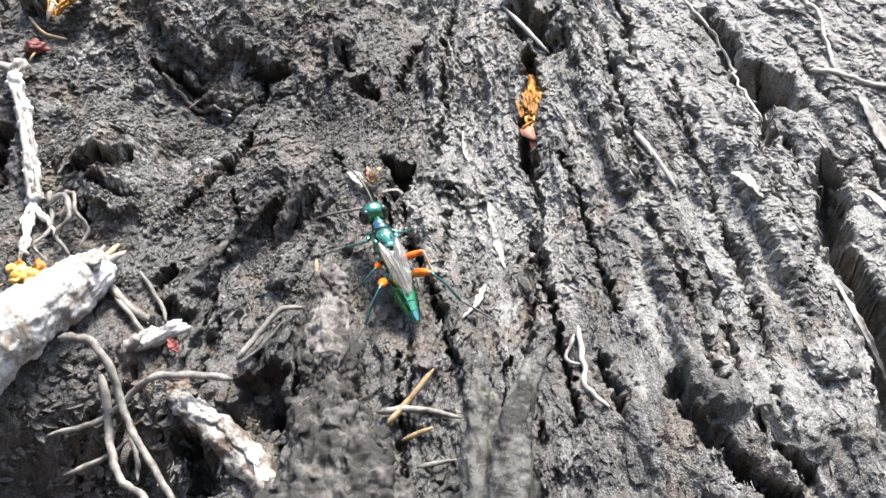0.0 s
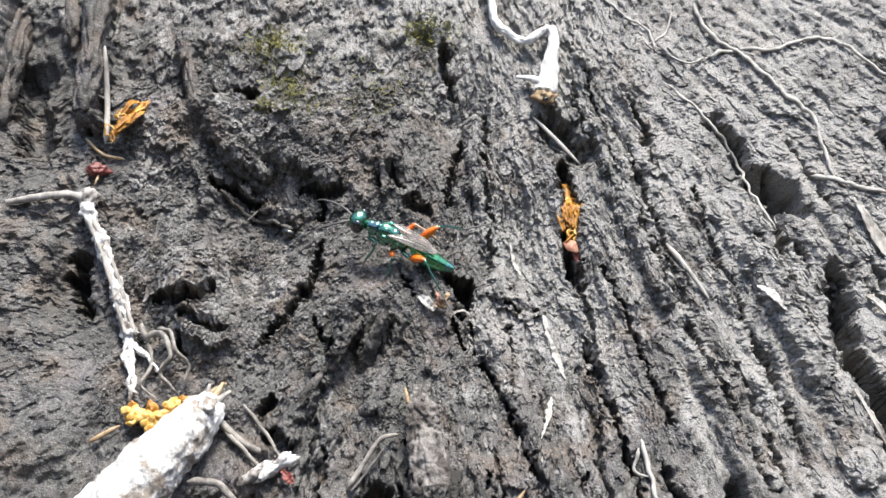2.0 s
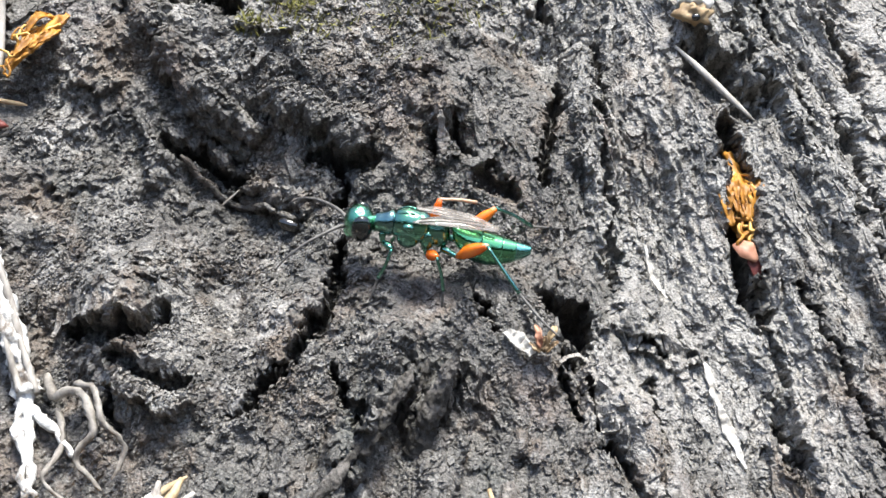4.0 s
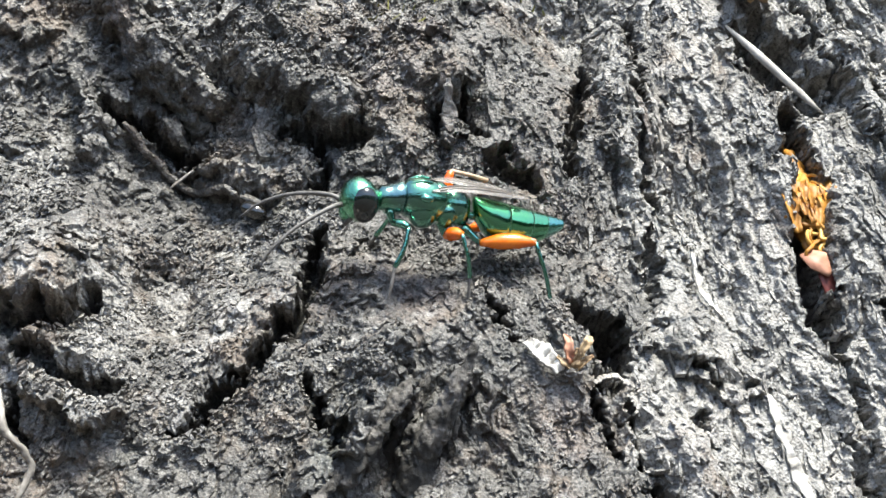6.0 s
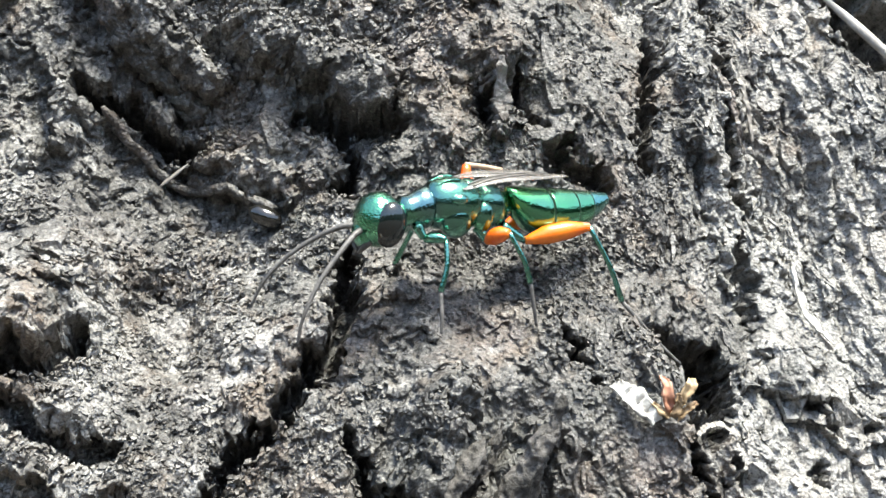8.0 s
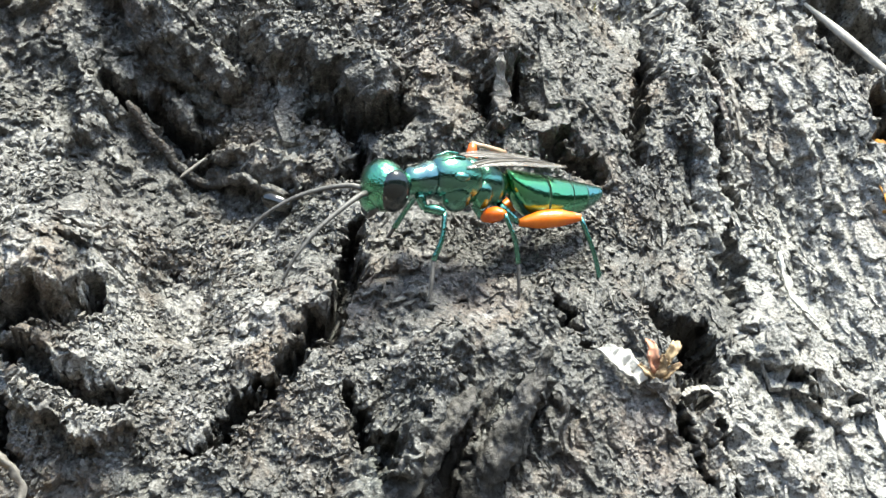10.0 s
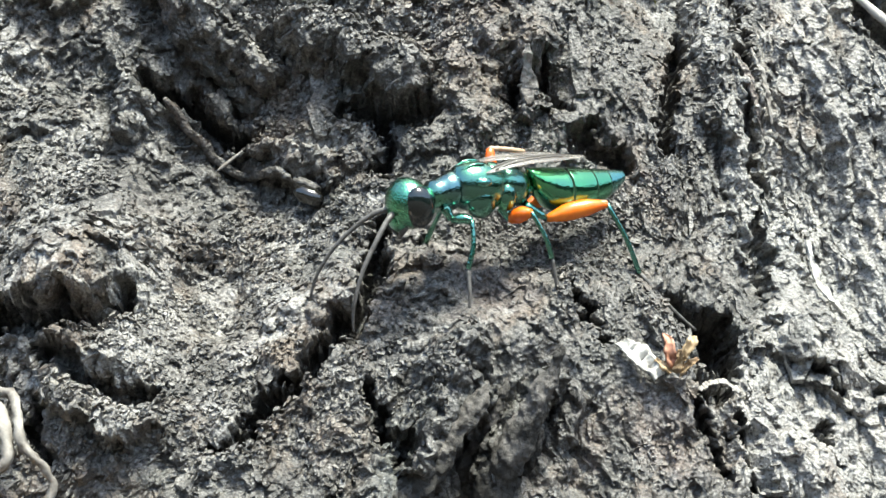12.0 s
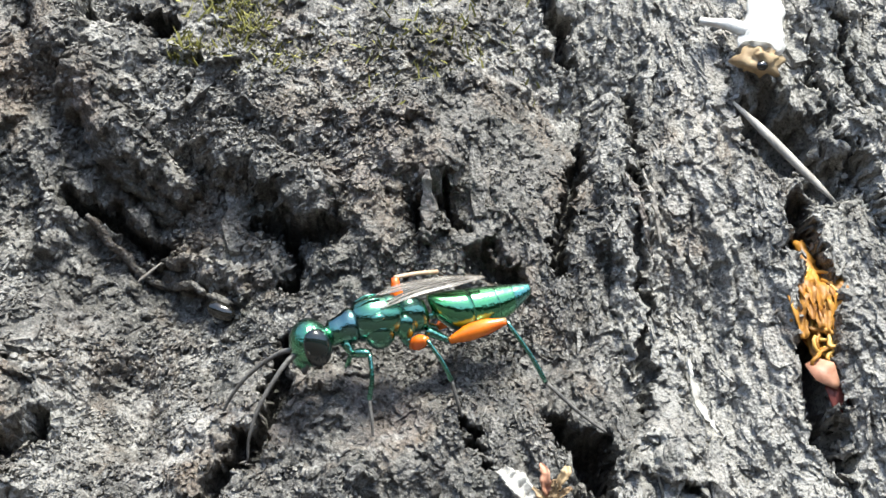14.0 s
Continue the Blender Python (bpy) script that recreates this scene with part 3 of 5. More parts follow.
def blade(bm, points, widths, thick=0.15, curl=0.0):
    """A thin strip with thickness along points, facing outwards."""
    pts, loops = [Vector(p) for p in points], []
    for k, p in enumerate(pts):
        way = (pts[min(k + 1, len(pts) - 1)] - pts[max(k - 1, 0)]).normalized()
        side = way.cross(Vector((0, 0, 1)))
        side = side.normalized() if side.length > 1e-4 else Vector((1, 0, 0))
        out = side.cross(way)
        w = widths[k] / 2
        loops.append([bm.verts.new(p + side * a * w + out * (b * thick + curl * a * a * w)) for a, b in ((-1, 0), (0, 0), (1, 0), (1, 1), (0, 1), (-1, 1))])
    for a, b in zip(loops, loops[1:]):
        for s in range(6):
            bm.faces.new((a[s], a[(s + 1) % 6], b[(s + 1) % 6], b[s]))
    bm.faces.new(loops[0])
    bm.faces.new(loops[-1][::-1])
    return bm


def craggy(bm, amount, size, seed, along=1.0):
    bmesh.ops.subdivide_edges(bm, edges=bm.edges[:], cuts=1, use_grid_fill=True)
    bm.normal_update()
    off = Vector((seed, 0, 0))
    moved = [(q, q.co + q.normal * (amount * noise.fractal(Vector((q.co.x, q.co.y * along, q.co.z)) / size + off, 0.9, 2.1, 5) + amount * 0.25 * noise.noise(q.co * 2.2 + off))) for q in bm.verts]
    for q, c in moved:
        q.co = c
    return bm


def lie(line, lift=0.6):
    """Points over the bark for a line of u, v pairs; returns them about their first one, and its pose."""
    pairs = list(zip(line[0::2], line[1::2]))
    pts = [Vector((u, v, top(u, v) + lift)) for u, v in pairs]
    return [p - pts[0] for p in pts], bark_pose(*pts[0])


# ---- the trunk ----
trunk = empty("tree_trunk", bark_pose(), "old tree trunk with furrowed grey-brown bark and pale crust", "tree trunk")
# ledges and hollows in the walls of the cracks
WARP_U = 0.45 * lattice(HEIGHT / 1.1 + 0.4 * MESH_U, MESH_V / 1.1, 181) + 0.2 * lattice(HEIGHT / 0.45, MESH_U / 0.6, 185)
WARP_V = 0.5 * lattice(HEIGHT / 1.1 + 0.4 * MESH_V + 50, MESH_U / 1.4, 183) + 0.25 * lattice(HEIGHT / 0.45 + 30, MESH_U / 0.7, 187)
bark = sheet("bark", np.stack([MESH_U + WARP_U, MESH_V + WARP_V - 0.5 * lips(), HEIGHT - hollows(MESH_U, MESH_V)], -1).reshape(-1, 3) * 0.001, len(GRID_V), len(GRID_U), BARK)
bark.parent = trunk
tagged(bark, "furrowed grey-brown bark with cracks and pale crust")


def trunk_body():
    """The rest of the trunk, which flares to the ground."""
    zs, sides = np.concatenate([np.linspace(-0.05, 0.6, 60), np.linspace(0.65, 3.2, 40), [3.2]]), 160
    phi = np.linspace(0, 2 * np.pi, sides)
    z, a = np.meshgrid(zs, phi, indexing="ij")
    r = 0.22 + 0.384 * np.exp(-z / 0.25)
    r = r + 0.05 * np.exp(-z / 0.3) * (np.cos(4 * (a - 1.5 * np.pi) + np.pi) - 1) * 0.5 - 0.004
    r = r + 0.012 * layers(a * 9, z * 5, 101, 4, 0.6, True) * smooth((np.abs(((a - 1.5 * np.pi + np.pi) % (2 * np.pi)) - np.pi) - 0.25) / 0.2)
    pts = np.stack([r * np.cos(a), 0.387 + r * np.sin(a), z], -1).reshape(-1, 3)
    inv = bark_pose().inverted()
    pts = pts @ np.array(inv.to_3x3()).T + np.array(inv.translation)
    pts[-sides:] = pts[-sides:].mean(0)
    ob = sheet("trunk_body", pts, len(zs), sides, BARK)
    ob.parent = trunk
    return ob


trunk_body()


def ground_sheet():
    s = np.concatenate([-np.geomspace(400, 1.2, 24), np.linspace(-1.1, 1.1, 90), np.geomspace(1.2, 400, 24)])
    x, y = np.meshgrid(s, s)
    z = 0.012 * layers(x * 4, y * 4, 121, 4, 0.55) * np.exp(-np.hypot(x, y) / 6)
    ob = sheet("ground", np.stack([x, y, z], -1).reshape(-1, 3), len(s), len(s), SOIL)
    return tagged(ob, "dark bare soil round the foot of the tree", "ground", kind="structure")


ground_sheet()


def light_blocker():
    """A dark ring added around the tree to block low sky light, with an uneven top."""
    a, z = np.meshgrid(np.linspace(0, 2 * np.pi, 181), np.linspace(-0.2, 1, 14))
    r = 5.5 + 0.5 * layers(a * 6, z * 4, 131, 3) * np.minimum(a, 2 * np.pi - a).clip(0, 1)
    tall = 1.9 + 0.6 * layers(a * 5 + 3, a * 0, 137, 4, 0.6) * np.minimum(a, 2 * np.pi - a).clip(0, 1)
    ob = sheet("backdrop", np.stack([r * np.cos(a), r * np.sin(a), z * tall], -1).reshape(-1, 3), 14, 181, BLOCKER)
    return tagged(ob, "dark green ring added around the tree to block low light", "woods", kind="structure")


light_blocker()


# ---- flakes of bark ----
def flakes():
    """Thin torn plates that lie along the grain and half follow the relief."""
    rng = random.Random(4)
    made = 0
    while made < 240:
        u, v = rng.uniform(-70, 102), rng.uniform(-50, 64)
        if -34 < u < 8 and 0 < v < 26 or rng.random() > 0.3 + 0.7 * (u > 4):
            continue
        if surface(u, v) < top(u, v, 2.5) - 1.8:
            continue
        made += 1
        ln, wd = rng.uniform(1.6, 4.2), rng.uniform(0.7, 1.7)
        turn = math.atan2(u + 4, 165 - v) + rng.uniform(-0.25, 0.25)
        c, s = math.cos(turn), math.sin(turn)
        mean, tilt, fall = top(u, v, 1.0) - 0.1, rng.uniform(-0.22, 0.22), rng.uniform(-0.1, 0.12)
        bm = bmesh.new()
        n = 7
        ends = [(rng.uniform(0.55, 1.1), rng.uniform(0.55, 1.1)) for k in range(n)]
        upper, lower = [], []
        for k in range(n):
            y = (k / (n - 1) * 2 - 1) * ln
            thin = 1 - 0.55 * abs(k / (n - 1) * 2 - 1) ** 2
            row, low = [], []
            for x in (-ends[k][0] * wd * thin, -0.3 * wd, 0.35 * wd, ends[k][1] * wd * thin):
                pu, pv = x * c + y * s, x * s - y * c
                z = mean + 0.45 * (surface(u + pu, v + pv) - mean) + tilt * x + fall * y + rng.uniform(-0.06, 0.06)
                row.append(bm.verts.new((pu, pv, z - mean)))
                low.append(bm.verts.new((pu * 1.03, pv * 1.03, z - mean - 0.6)))
            upper.append(row)
            lower.append(low)
        for a, b, la, lb in zip(upper, upper[1:], lower, lower[1:]):
            for k in range(3):
                bm.faces.new((a[k], a[k + 1], b[k + 1], b[k]))
            bm.faces.new((a[0], b[0], lb[0], la[0]))
            bm.faces.new((a[3], la[3], lb[3], b[3]))
        for row, low in ((upper[0], lower[0]), (upper[-1], lower[-1])):
            for k in range(3):
                bm.faces.new((row[k], row[k + 1], low[k + 1], low[k]))
        bmesh.ops.translate(bm, vec=(u, v, mean), verts=bm.verts)
        part("bark_flake", bm, BARK, trunk, flat=True)


flakes()


def bark_strip(line, r, seed):
    """A rope of dark weathered bark, half sunk in the trunk."""
    pts = []
    for u, v in zip(line[0::2], line[1::2]):
        v -= 0.566 * float(bulge(u, v, SWELLS[-6:]))
        pts.append(Vector((u, v, surface(u, v) - 0.3 * r)))
    s = spline([p - pts[0] for p in pts], 14)
    bm = craggy(tube(bmesh.new(), s, [r * (1 + 0.3 * noise.noise(p * 0.2 + Vector((seed, 0, 0)))) for p in s], 24, 0.3, seed), r * 0.5, 1.5, seed, 0.14)
    ob = part("bark_strip", bm, DARK_STRIP, trunk, "dark weathered strip of bark")
    ob.location = pts[0] * 0.001


for n, (line, r) in enumerate((((-69, 92, -68.5, 70, -67.6, 54, -68.4, 40), 2.2), ((-74.5, 92, -75, 72, -74, 58), 2.4), ((-86, 92, -87, 66, -90, 44, -93, 30), 3.2),
                               ((-96, 90, -98, 60, -102, 40), 3.4), ((-43.4, 40, -41.5, 36, -38.4, 31.8, -34, 29), 1.3), ((-37.4, 26.4, -33.6, 22, -29.6, 19.4), 0.8),
                               ((-50.5, 58, -48, 48, -46, 42), 1.2))):
    bark_strip(line, r, n + 3)


def heights(u, v):
    """The height of the bark at arrays of places."""
    i = np.clip(np.searchsorted(GRID_V, v) - 1, 0, len(GRID_V) - 2)
    j = np.clip(np.searchsorted(GRID_U, u) - 1, 0, len(GRID_U) - 2)
    return 0.5 * (HEIGHT[i, j] + HEIGHT[i + 1, j + 1])


def scales(name, label, count, u, v, wide, long, tilt, seed):
    """Thin six-sided scales of bark, each tilted its own way, half sunk in the surface and longer along the grain."""
    rng = np.random.RandomState(seed)
    grain = np.arctan2(u + 4, 165 - v) + rng.normal(0, 0.25, count)
    h = heights(u, v)
    slope_u, slope_v = (heights(u + 0.5, v) - heights(u - 0.5, v)).clip(-1.2, 1.2), (heights(u, v + 0.5) - heights(u, v - 0.5)).clip(-1.2, 1.2)
    # edges that face down the slope stand off, as the bark peels
    lean_u, lean_v = 0.6 * slope_u + rng.normal(0, tilt, count), 0.6 * slope_v - 0.5 * tilt + rng.normal(0, tilt, count)
    ring = np.arange(6) * math.pi / 3 + rng.uniform(-0.35, 0.35, (count, 6))
    size = rng.uniform(0.55, 1.25, (count, 6))
    x, y = np.cos(ring) * size * wide[:, None], np.sin(ring) * size * long[:, None]
    c, k = np.cos(grain)[:, None], np.sin(grain)[:, None]
    pu, pv = x * c + y * k, x * k - y * c
    lift = 0.03 + rng.uniform(0, 0.14, count)
    top_h = h[:, None] + lift[:, None] + pu * lean_u[:, None] + pv * lean_v[:, None] + rng.normal(0, 0.04, (count, 6))
    over = np.stack([u[:, None] + pu, v[:, None] + pv, top_h], -1)
    under = np.stack([u[:, None] + pu * 0.8, v[:, None] + pv * 0.8, np.minimum(top_h - 0.35, h[:, None] - 0.2)], -1)
    pts = np.concatenate([over, under], 1).reshape(-1, 3) * 0.001
    one = np.array([[0, 1, 7, 6], [1, 2, 8, 7], [2, 3, 9, 8], [3, 4, 10, 9], [4, 5, 11, 10], [5, 0, 6, 11], [0, 5, 2, 1], [5, 4, 3, 2]])[:, ::-1]
    quads = (one[None] + 12 * np.arange(count)[:, None, None]).reshape(-1, 4)
    me = bpy.data.meshes.new(name)
    me.vertices.add(len(pts))
    me.vertices.foreach_set("co", pts.astype(np.float32).ravel())
    me.loops.add(quads.size)
    me.loops.foreach_set("vertex_index", quads.ravel().astype(np.int32))
    me.polygons.add(len(quads))
    me.polygons.foreach_set("loop_start", np.arange(0, quads.size, 4, dtype=np.int32))
    me.update(calc_edges=True)
    me.polygons.foreach_set("use_smooth", np.zeros(len(quads), bool))
    me.materials.append(CHIP)
    ob = new(name, me)
    ob.matrix_basis = bark_pose()
    return tagged(ob, label, "bark scales", kind="stuff")


def scale_beds():
    rng = np.random.RandomState(9)
    # granular beds on the one side, sparser flakes along the grain on the other
    n = 120000
    u, v = rng.uniform(-62, 12, n), rng.uniform(-26, 60, n)
    bed = -0.1 + 0.9 * layers(u / 12, v / 12, 191, 4, 0.6)
    for x, y, wide, tall in ((-33, 10, 10, 9), (-36, -1, 8, 7), (-24, 38, 14, 10), (-52, 14, 7, 9), (-8, 12, 9, 4)):
        bed += 0.9 * np.exp(-(((u - x) / wide) ** 2) - ((v - y) / tall) ** 2)
    bed -= 1.2 * smooth((u - 2 - 0.1 * v) / 9)
    keep = (rng.rand(n) < bed.clip(0.04, 0.75)) & (heights(u, v) > -9)
    u, v = u[keep], v[keep]
    n = len(u)
    scales("bark_scales", "small grey glinting scales of bark in granular beds", n, u, v, rng.gamma(3, 0.06, n).clip(0.07, 0.4), rng.gamma(3, 0.075, n).clip(0.08, 0.5), 0.36, 10)
    n = 44000
    u, v = rng.uniform(-30, 100, n), rng.uniform(-55, 66, n)
    bed = 0.05 + 0.9 * layers(u / 11, v / 16, 193, 4, 0.6) + 0.2 * smooth((u - 4) / 12) - 0.45 * smooth((u - 45) / 20) * smooth((v - 15) / 20) - 0.8 * smooth((-6 - u + 0.5 * v) / 10)
    keep = (rng.rand(n) < bed.clip(0, 0.6)) & (heights(u, v) > -8)
    u, v = u[keep], v[keep]
    n = len(u)
    scales("bark_scales", "narrow grey flakes of bark along the grain", n, u, v, rng.gamma(3, 0.08, n).clip(0.08, 0.45), rng.gamma(3, 0.22, n).clip(0.2, 1.5), 0.09, 11)


scale_beds()


def litter():
    """Broken bits of bark and dead leaf in the hollow under the roots."""
    rng = random.Random(15)
    bm = bmesh.new()
    for k in range(650):
        u, v = rng.gauss(-34, 15), rng.gauss(-49, 6)
        if not (-75 < u < 5 and -62 < v < -34):
            continue
        c, s = Vector((u, v, surface(u, v) - float(hollows(u, v)) + 0.3)), rng.uniform(0.4, 1.5)
        m = Euler((rng.uniform(-0.7, 0.7), rng.uniform(-0.7, 0.7), rng.uniform(0, 6))).to_matrix()
        rim = [m @ Vector((math.cos(a) * s * rng.uniform(0.6, 1.3), math.sin(a) * s * rng.uniform(0.3, 0.8), rng.uniform(-0.15, 0.15))) for a in (0, 1.1, 2.1, 3.2, 4.2, 5.3)]
        over = [bm.verts.new(c + q + m @ Vector((0, 0, 0.25))) for q in rim]
        under = [bm.verts.new(c + q * 0.9) for q in rim]
        bm.faces.new(over)
        bm.faces.new(under[::-1])
        for a in range(6):
            bm.faces.new((over[a], under[a], under[(a + 1) % 6], over[(a + 1) % 6]))
    ob = part("bark_litter", bm, WOOD_DARK, flat=True)
    ob.matrix_basis = bark_pose()
    tagged(ob, "dull brown litter of broken bark under the rootlets", "bark litter", kind="stuff")


litter()


# ---- roots, twigs and splinters ----
def rooty(name, label, category, line, r, mat, lift=0.6, group="", rough=0.25, taper=0.55, high=None, wiggle=0.6):
    pts, m = lie(line, lift)
    if high:
        pts = [p + Vector((0, 0, a)) for p, a in zip(pts, high)]
    s = spline(pts, 9)
    q = Vector((line[0], line[1], 0))
    last = len(s) - 1
    s = [p + Vector((noise.noise(p * 0.45 + q), noise.noise(p * 0.45 - q), 0.6 * noise.noise(p * 0.6 + q))) * (0.35 + 0.4 * r) * wiggle for p in s]
    radii = [r * (1 - (1 - taper) * k / last) * (1 + 0.3 * wiggle * noise.noise(p * 0.8 + q)) * min(1, 0.35 + 0.3 * k, 0.3 + 0.3 * (last - k)) for k, p in enumerate(s)]
    ob = part(name, tube(bmesh.new(), s, radii, 9, rough * 1.3, len(scene.objects)), mat)
    ob.matrix_basis = m
    return tagged(ob, label, category, group)


ROOTS = "grey rootlets at the foot of the bark"
for line, r, lift, high in (
    ((-41, -36, -36, -36.5, -32, -40.1, -29.5, -45.5, -25.6, -51, -19, -59, -13, -66), 0.9, 2.5, (2, 4, 4, 3, 2, 1, 0)),
    ((-34.5, -39.5, -32.6, -45, -31.8, -48.8, -28.3, -55.3, -23, -59.5, -18, -67), 0.95, 1.5, (1, 2, 2, 1, 1, 0)),
    ((-12.6, -41, -19.9, -40.9, -25.1, -41.6, -29.2, -43.1, -33.7, -46.2, -42, -48.8), 0.75, 2.5, (3, 3, 3, 2, 1, 0)),
    ((-13.7, -35.8, -11.2, -31.8, -8.3, -27.2, -4.9, -25.8), 0.62, 1.2, (0, 1, 1.5, 0)),
    ((-13.1, -36.2, -10.4, -32.2, -7.4, -28.2), 0.42, 1.0, None),
    ((-29, -47.6, -27, -51, -25.2, -56), 0.6, 2.0, None),
    ((-38, -54.4, -31.7, -50.8, -29, -47.6), 0.5, 2.0, None),
    ((9.1, -43.1, 15.2, -42.6, 22, -43.2), 0.7, 0.6, None),
    ((16.3, -51.7, 21.9, -49.9), 0.5, 0.6, None),
    ((-38.5, -22, -32, -27.5, -24, -30), 0.9, 0.8, None),
    ((-36, -25, -31.5, -29.5, -28, -33.5), 0.6, 1.0, None),
    ((-33, -20, -28.5, -25.5, -26, -30), 0.5, 0.8, None),
):
    rooty("rootlet", "grey-brown dead rootlet curving over the bark", "rootlet", line, r * 0.85, ROOT, lift, ROOTS, 0.25, 0.65, high, 0.35)

for line, r in (
    ((56, 56.5, 59.7, 57.6, 69.5, 58.3, 77.5, 60.3, 83.9, 59.1, 92.2, 51.5, 99.6, 47.7, 108, 45.5), 0.62),
    ((53.5, 68.5, 57.9, 60.6, 62.9, 56.8, 70, 48.5, 75.8, 41.8, 76.6, 36.7, 78.3, 27), 0.75),
    ((74, 28, 78.3, 26.9, 84.4, 25.5, 90.6, 25.2, 97.1, 26.7, 104, 31), 0.7),
    ((47.5, 50, 52.4, 44.8, 56.5, 39.6, 61.2, 33.8, 61.9, 26.7, 66, 16), 0.5),
    ((81.6, 23.1, 84.7, 16.9, 90.2, 10, 92.4, -2, 98, -1.3), 0.62),
    ((34, 72, 39, 66, 43.6, 63, 45.3, 57.6), 0.45),
    ((44, 58.5, 48, 62, 49.5, 68), 0.35),
    ((45.5, 58, 51, 55, 57, 56.5), 0.35),
):
    rooty("tendril", "thin pale climbing tendril creeping over the bark", "tendril", line, r * 0.62, TENDRIL, 0.2, "pale tendrils on the bark", 0.35, 0.8, None, 1.3)

for line, r in (((38, -26.5, 39.3, -32.9, 40.1, -38, 43.6, -41.8), 0.5), ((37.6, -28, 36.6, -32, 39.2, -33.6), 0.32)):
    rooty("rootlet", "thin white forked rootlet on the bark", "rootlet", line, r, TENDRIL, 0.3, ROOTS, 0.25, 0.7)

rooty("broken_stick", "thin grey stick lodged across a dark hole", "stick", (20.4, 41.6, 29.4, 30.4), 0.42, PALE_WOOD, 0.5, "", 0.15, 0.9, None, 0.12)
rooty("broken_stick", "thin dark stick lodged across a hole in bark", "stick", (24, 40, 28.6, 35.6), 0.3, ROOT, -1.0, "", 0.15, 0.9, None, 0.12)
rooty("wood_splinter", "pale straight wood splinter lying along the grain", "splinter", (45, 13.2, 48.6, 7.4, 52.5, 1.2), 0.55, PALE_WOOD, 0.3, "", 0.25, 0.6, None, 0.12)
rooty("dead_twig", "dark brown dead twig half sunk in a groove", "twig", (-41.6, 27.6, -38, 25, -34.2, 23, -31.2, 21.6, -29.4, 20.4), 0.5, DARK_STRIP, 0.0, "", 0.5, 0.7, None, 0.8)
rooty("wood_splinter", "small pale wood splinter on the dark bark", "splinter", (-36.6, 22.6, -34.4, 24.6), 0.2, PALE_WOOD, 0.3, "", 0.2, 0.5, None, 0.12)
rooty("straw", "dry yellow straw stem leaning on the bark", "straw", (11, -45.2, 14, -41, 17.2, -36.5), 0.5, STRAW, 1.2, "dry straws", 0.1, 0.9, None, 0.12)
rooty("straw", "short dry straw stem lying at the bark foot", "straw", (13.4, -47, 18, -45.4), 0.45, STRAW, 0.8, "dry straws", 0.1, 0.9, None, 0.12)
rooty("straw", "short brown straw stem lying on the bark", "straw", (-60, -27.5, -54.5, -24.6), 0.5, STRAW, 0.8, "dry straws", 0.1, 0.9, None, 0.12)
rooty("straw", "orange dry straw bit among the dead flowers", "straw", (-42.5, -20.5, -39.5, -17.6, -36.5, -15.6), 0.55, STRAW, 0.6, "dry straws", 0.2, 0.6, None, 0.12)


def flat_bit(name, label, category, line, widths, mat, lift=0.3, thick=0.3, curl=0.25, group="", rag=0.5):
    pts, m = lie(line, lift)
    s = spline(pts, 9)
    s = [p + Vector((0.2 * noise.noise(Vector((k * 0.7, line[1], 3))), 0, 0.3 * noise.noise(Vector((k * 0.6, line[1], 7))))) for k, p in enumerate(s)]
    w = [np.interp(k / (len(s) - 1), np.linspace(0, 1, len(widths)), widths) * max(0.3, 0.9 + 0.8 * rag * noise.noise(Vector((k * 1.3, line[0], 0)))) for k in range(len(s))]
    bm = blade(bmesh.new(), s, w, thick, curl)
    if rag > 0.2:
        bm = craggy(craggy(bm, 0.16, 1.0, line[0], 0.25), 0.1, 0.4, line[1], 0.4)
    ob = part(name, bm, mat)
    ob.matrix_basis = m
    return tagged(ob, label, category, group)


BITS = "pale slivers of wood on the bark"
flat_bit("wood_sliver", "bleached white sliver of wood stuck to bark", "wood sliver", (21.3, 0.4, 22.4, -3.8, 23.6, -8, 25.4, -13), (0.2, 1.3, 0.8, 1.5, 0.3), WHITE_CRUST, -0.1, 0.3, 0.1, BITS, 0.8)
flat_bit("wood_sliver", "bleached white sliver of wood stuck to bark", "wood sliver", (22.6, -17, 21.8, -21.6, 20.3, -26.8), (0.3, 1.2, 0.7, 0.2), WHITE_CRUST, -0.1, 0.3, 0.1, BITS, 0.8)
flat_bit("wood_sliver", "pointed pale sliver of wood on grey bark", "wood sliver", (61, 3.2, 63.2, 0.8, 65.8, -2.4), (0.5, 1.7, 0.3), WHITE_CRUST, 0.4, 0.3, 0.2, BITS)
flat_bit("wood_sliver", "long pale sliver beside a deep furrow", "wood sliver", (82, 22, 85.6, 14, 91, 3), (1.2, 2.6, 1.0), PALE_WOOD, 0.5, 0.4, 0.2, BITS)
flat_bit("wood_sliver", "long pale sliver beside a deep furrow", "wood sliver", (82, 2.5, 87, -2.5, 95, -12), (1.0, 2.0, 0.8), PALE_WOOD, 0.5, 0.4, 0.2, BITS)
flat_bit("wood_sliver", "narrow pale sliver along the furrowed bark", "wood sliver", (76, -18, 80, -26, 84, -30), (0.6, 1.2, 0.5), PALE_WOOD, 0.5, 0.3, 0.2, BITS)
flat_bit("wood_sliver", "short white sliver near an orange flower", "wood sliver", (15.5, 15, 16.3, 11, 17.6, 7.4), (0.3, 0.9, 0.3), WHITE_CRUST, 0.3, 0.25, 0.2, BITS)
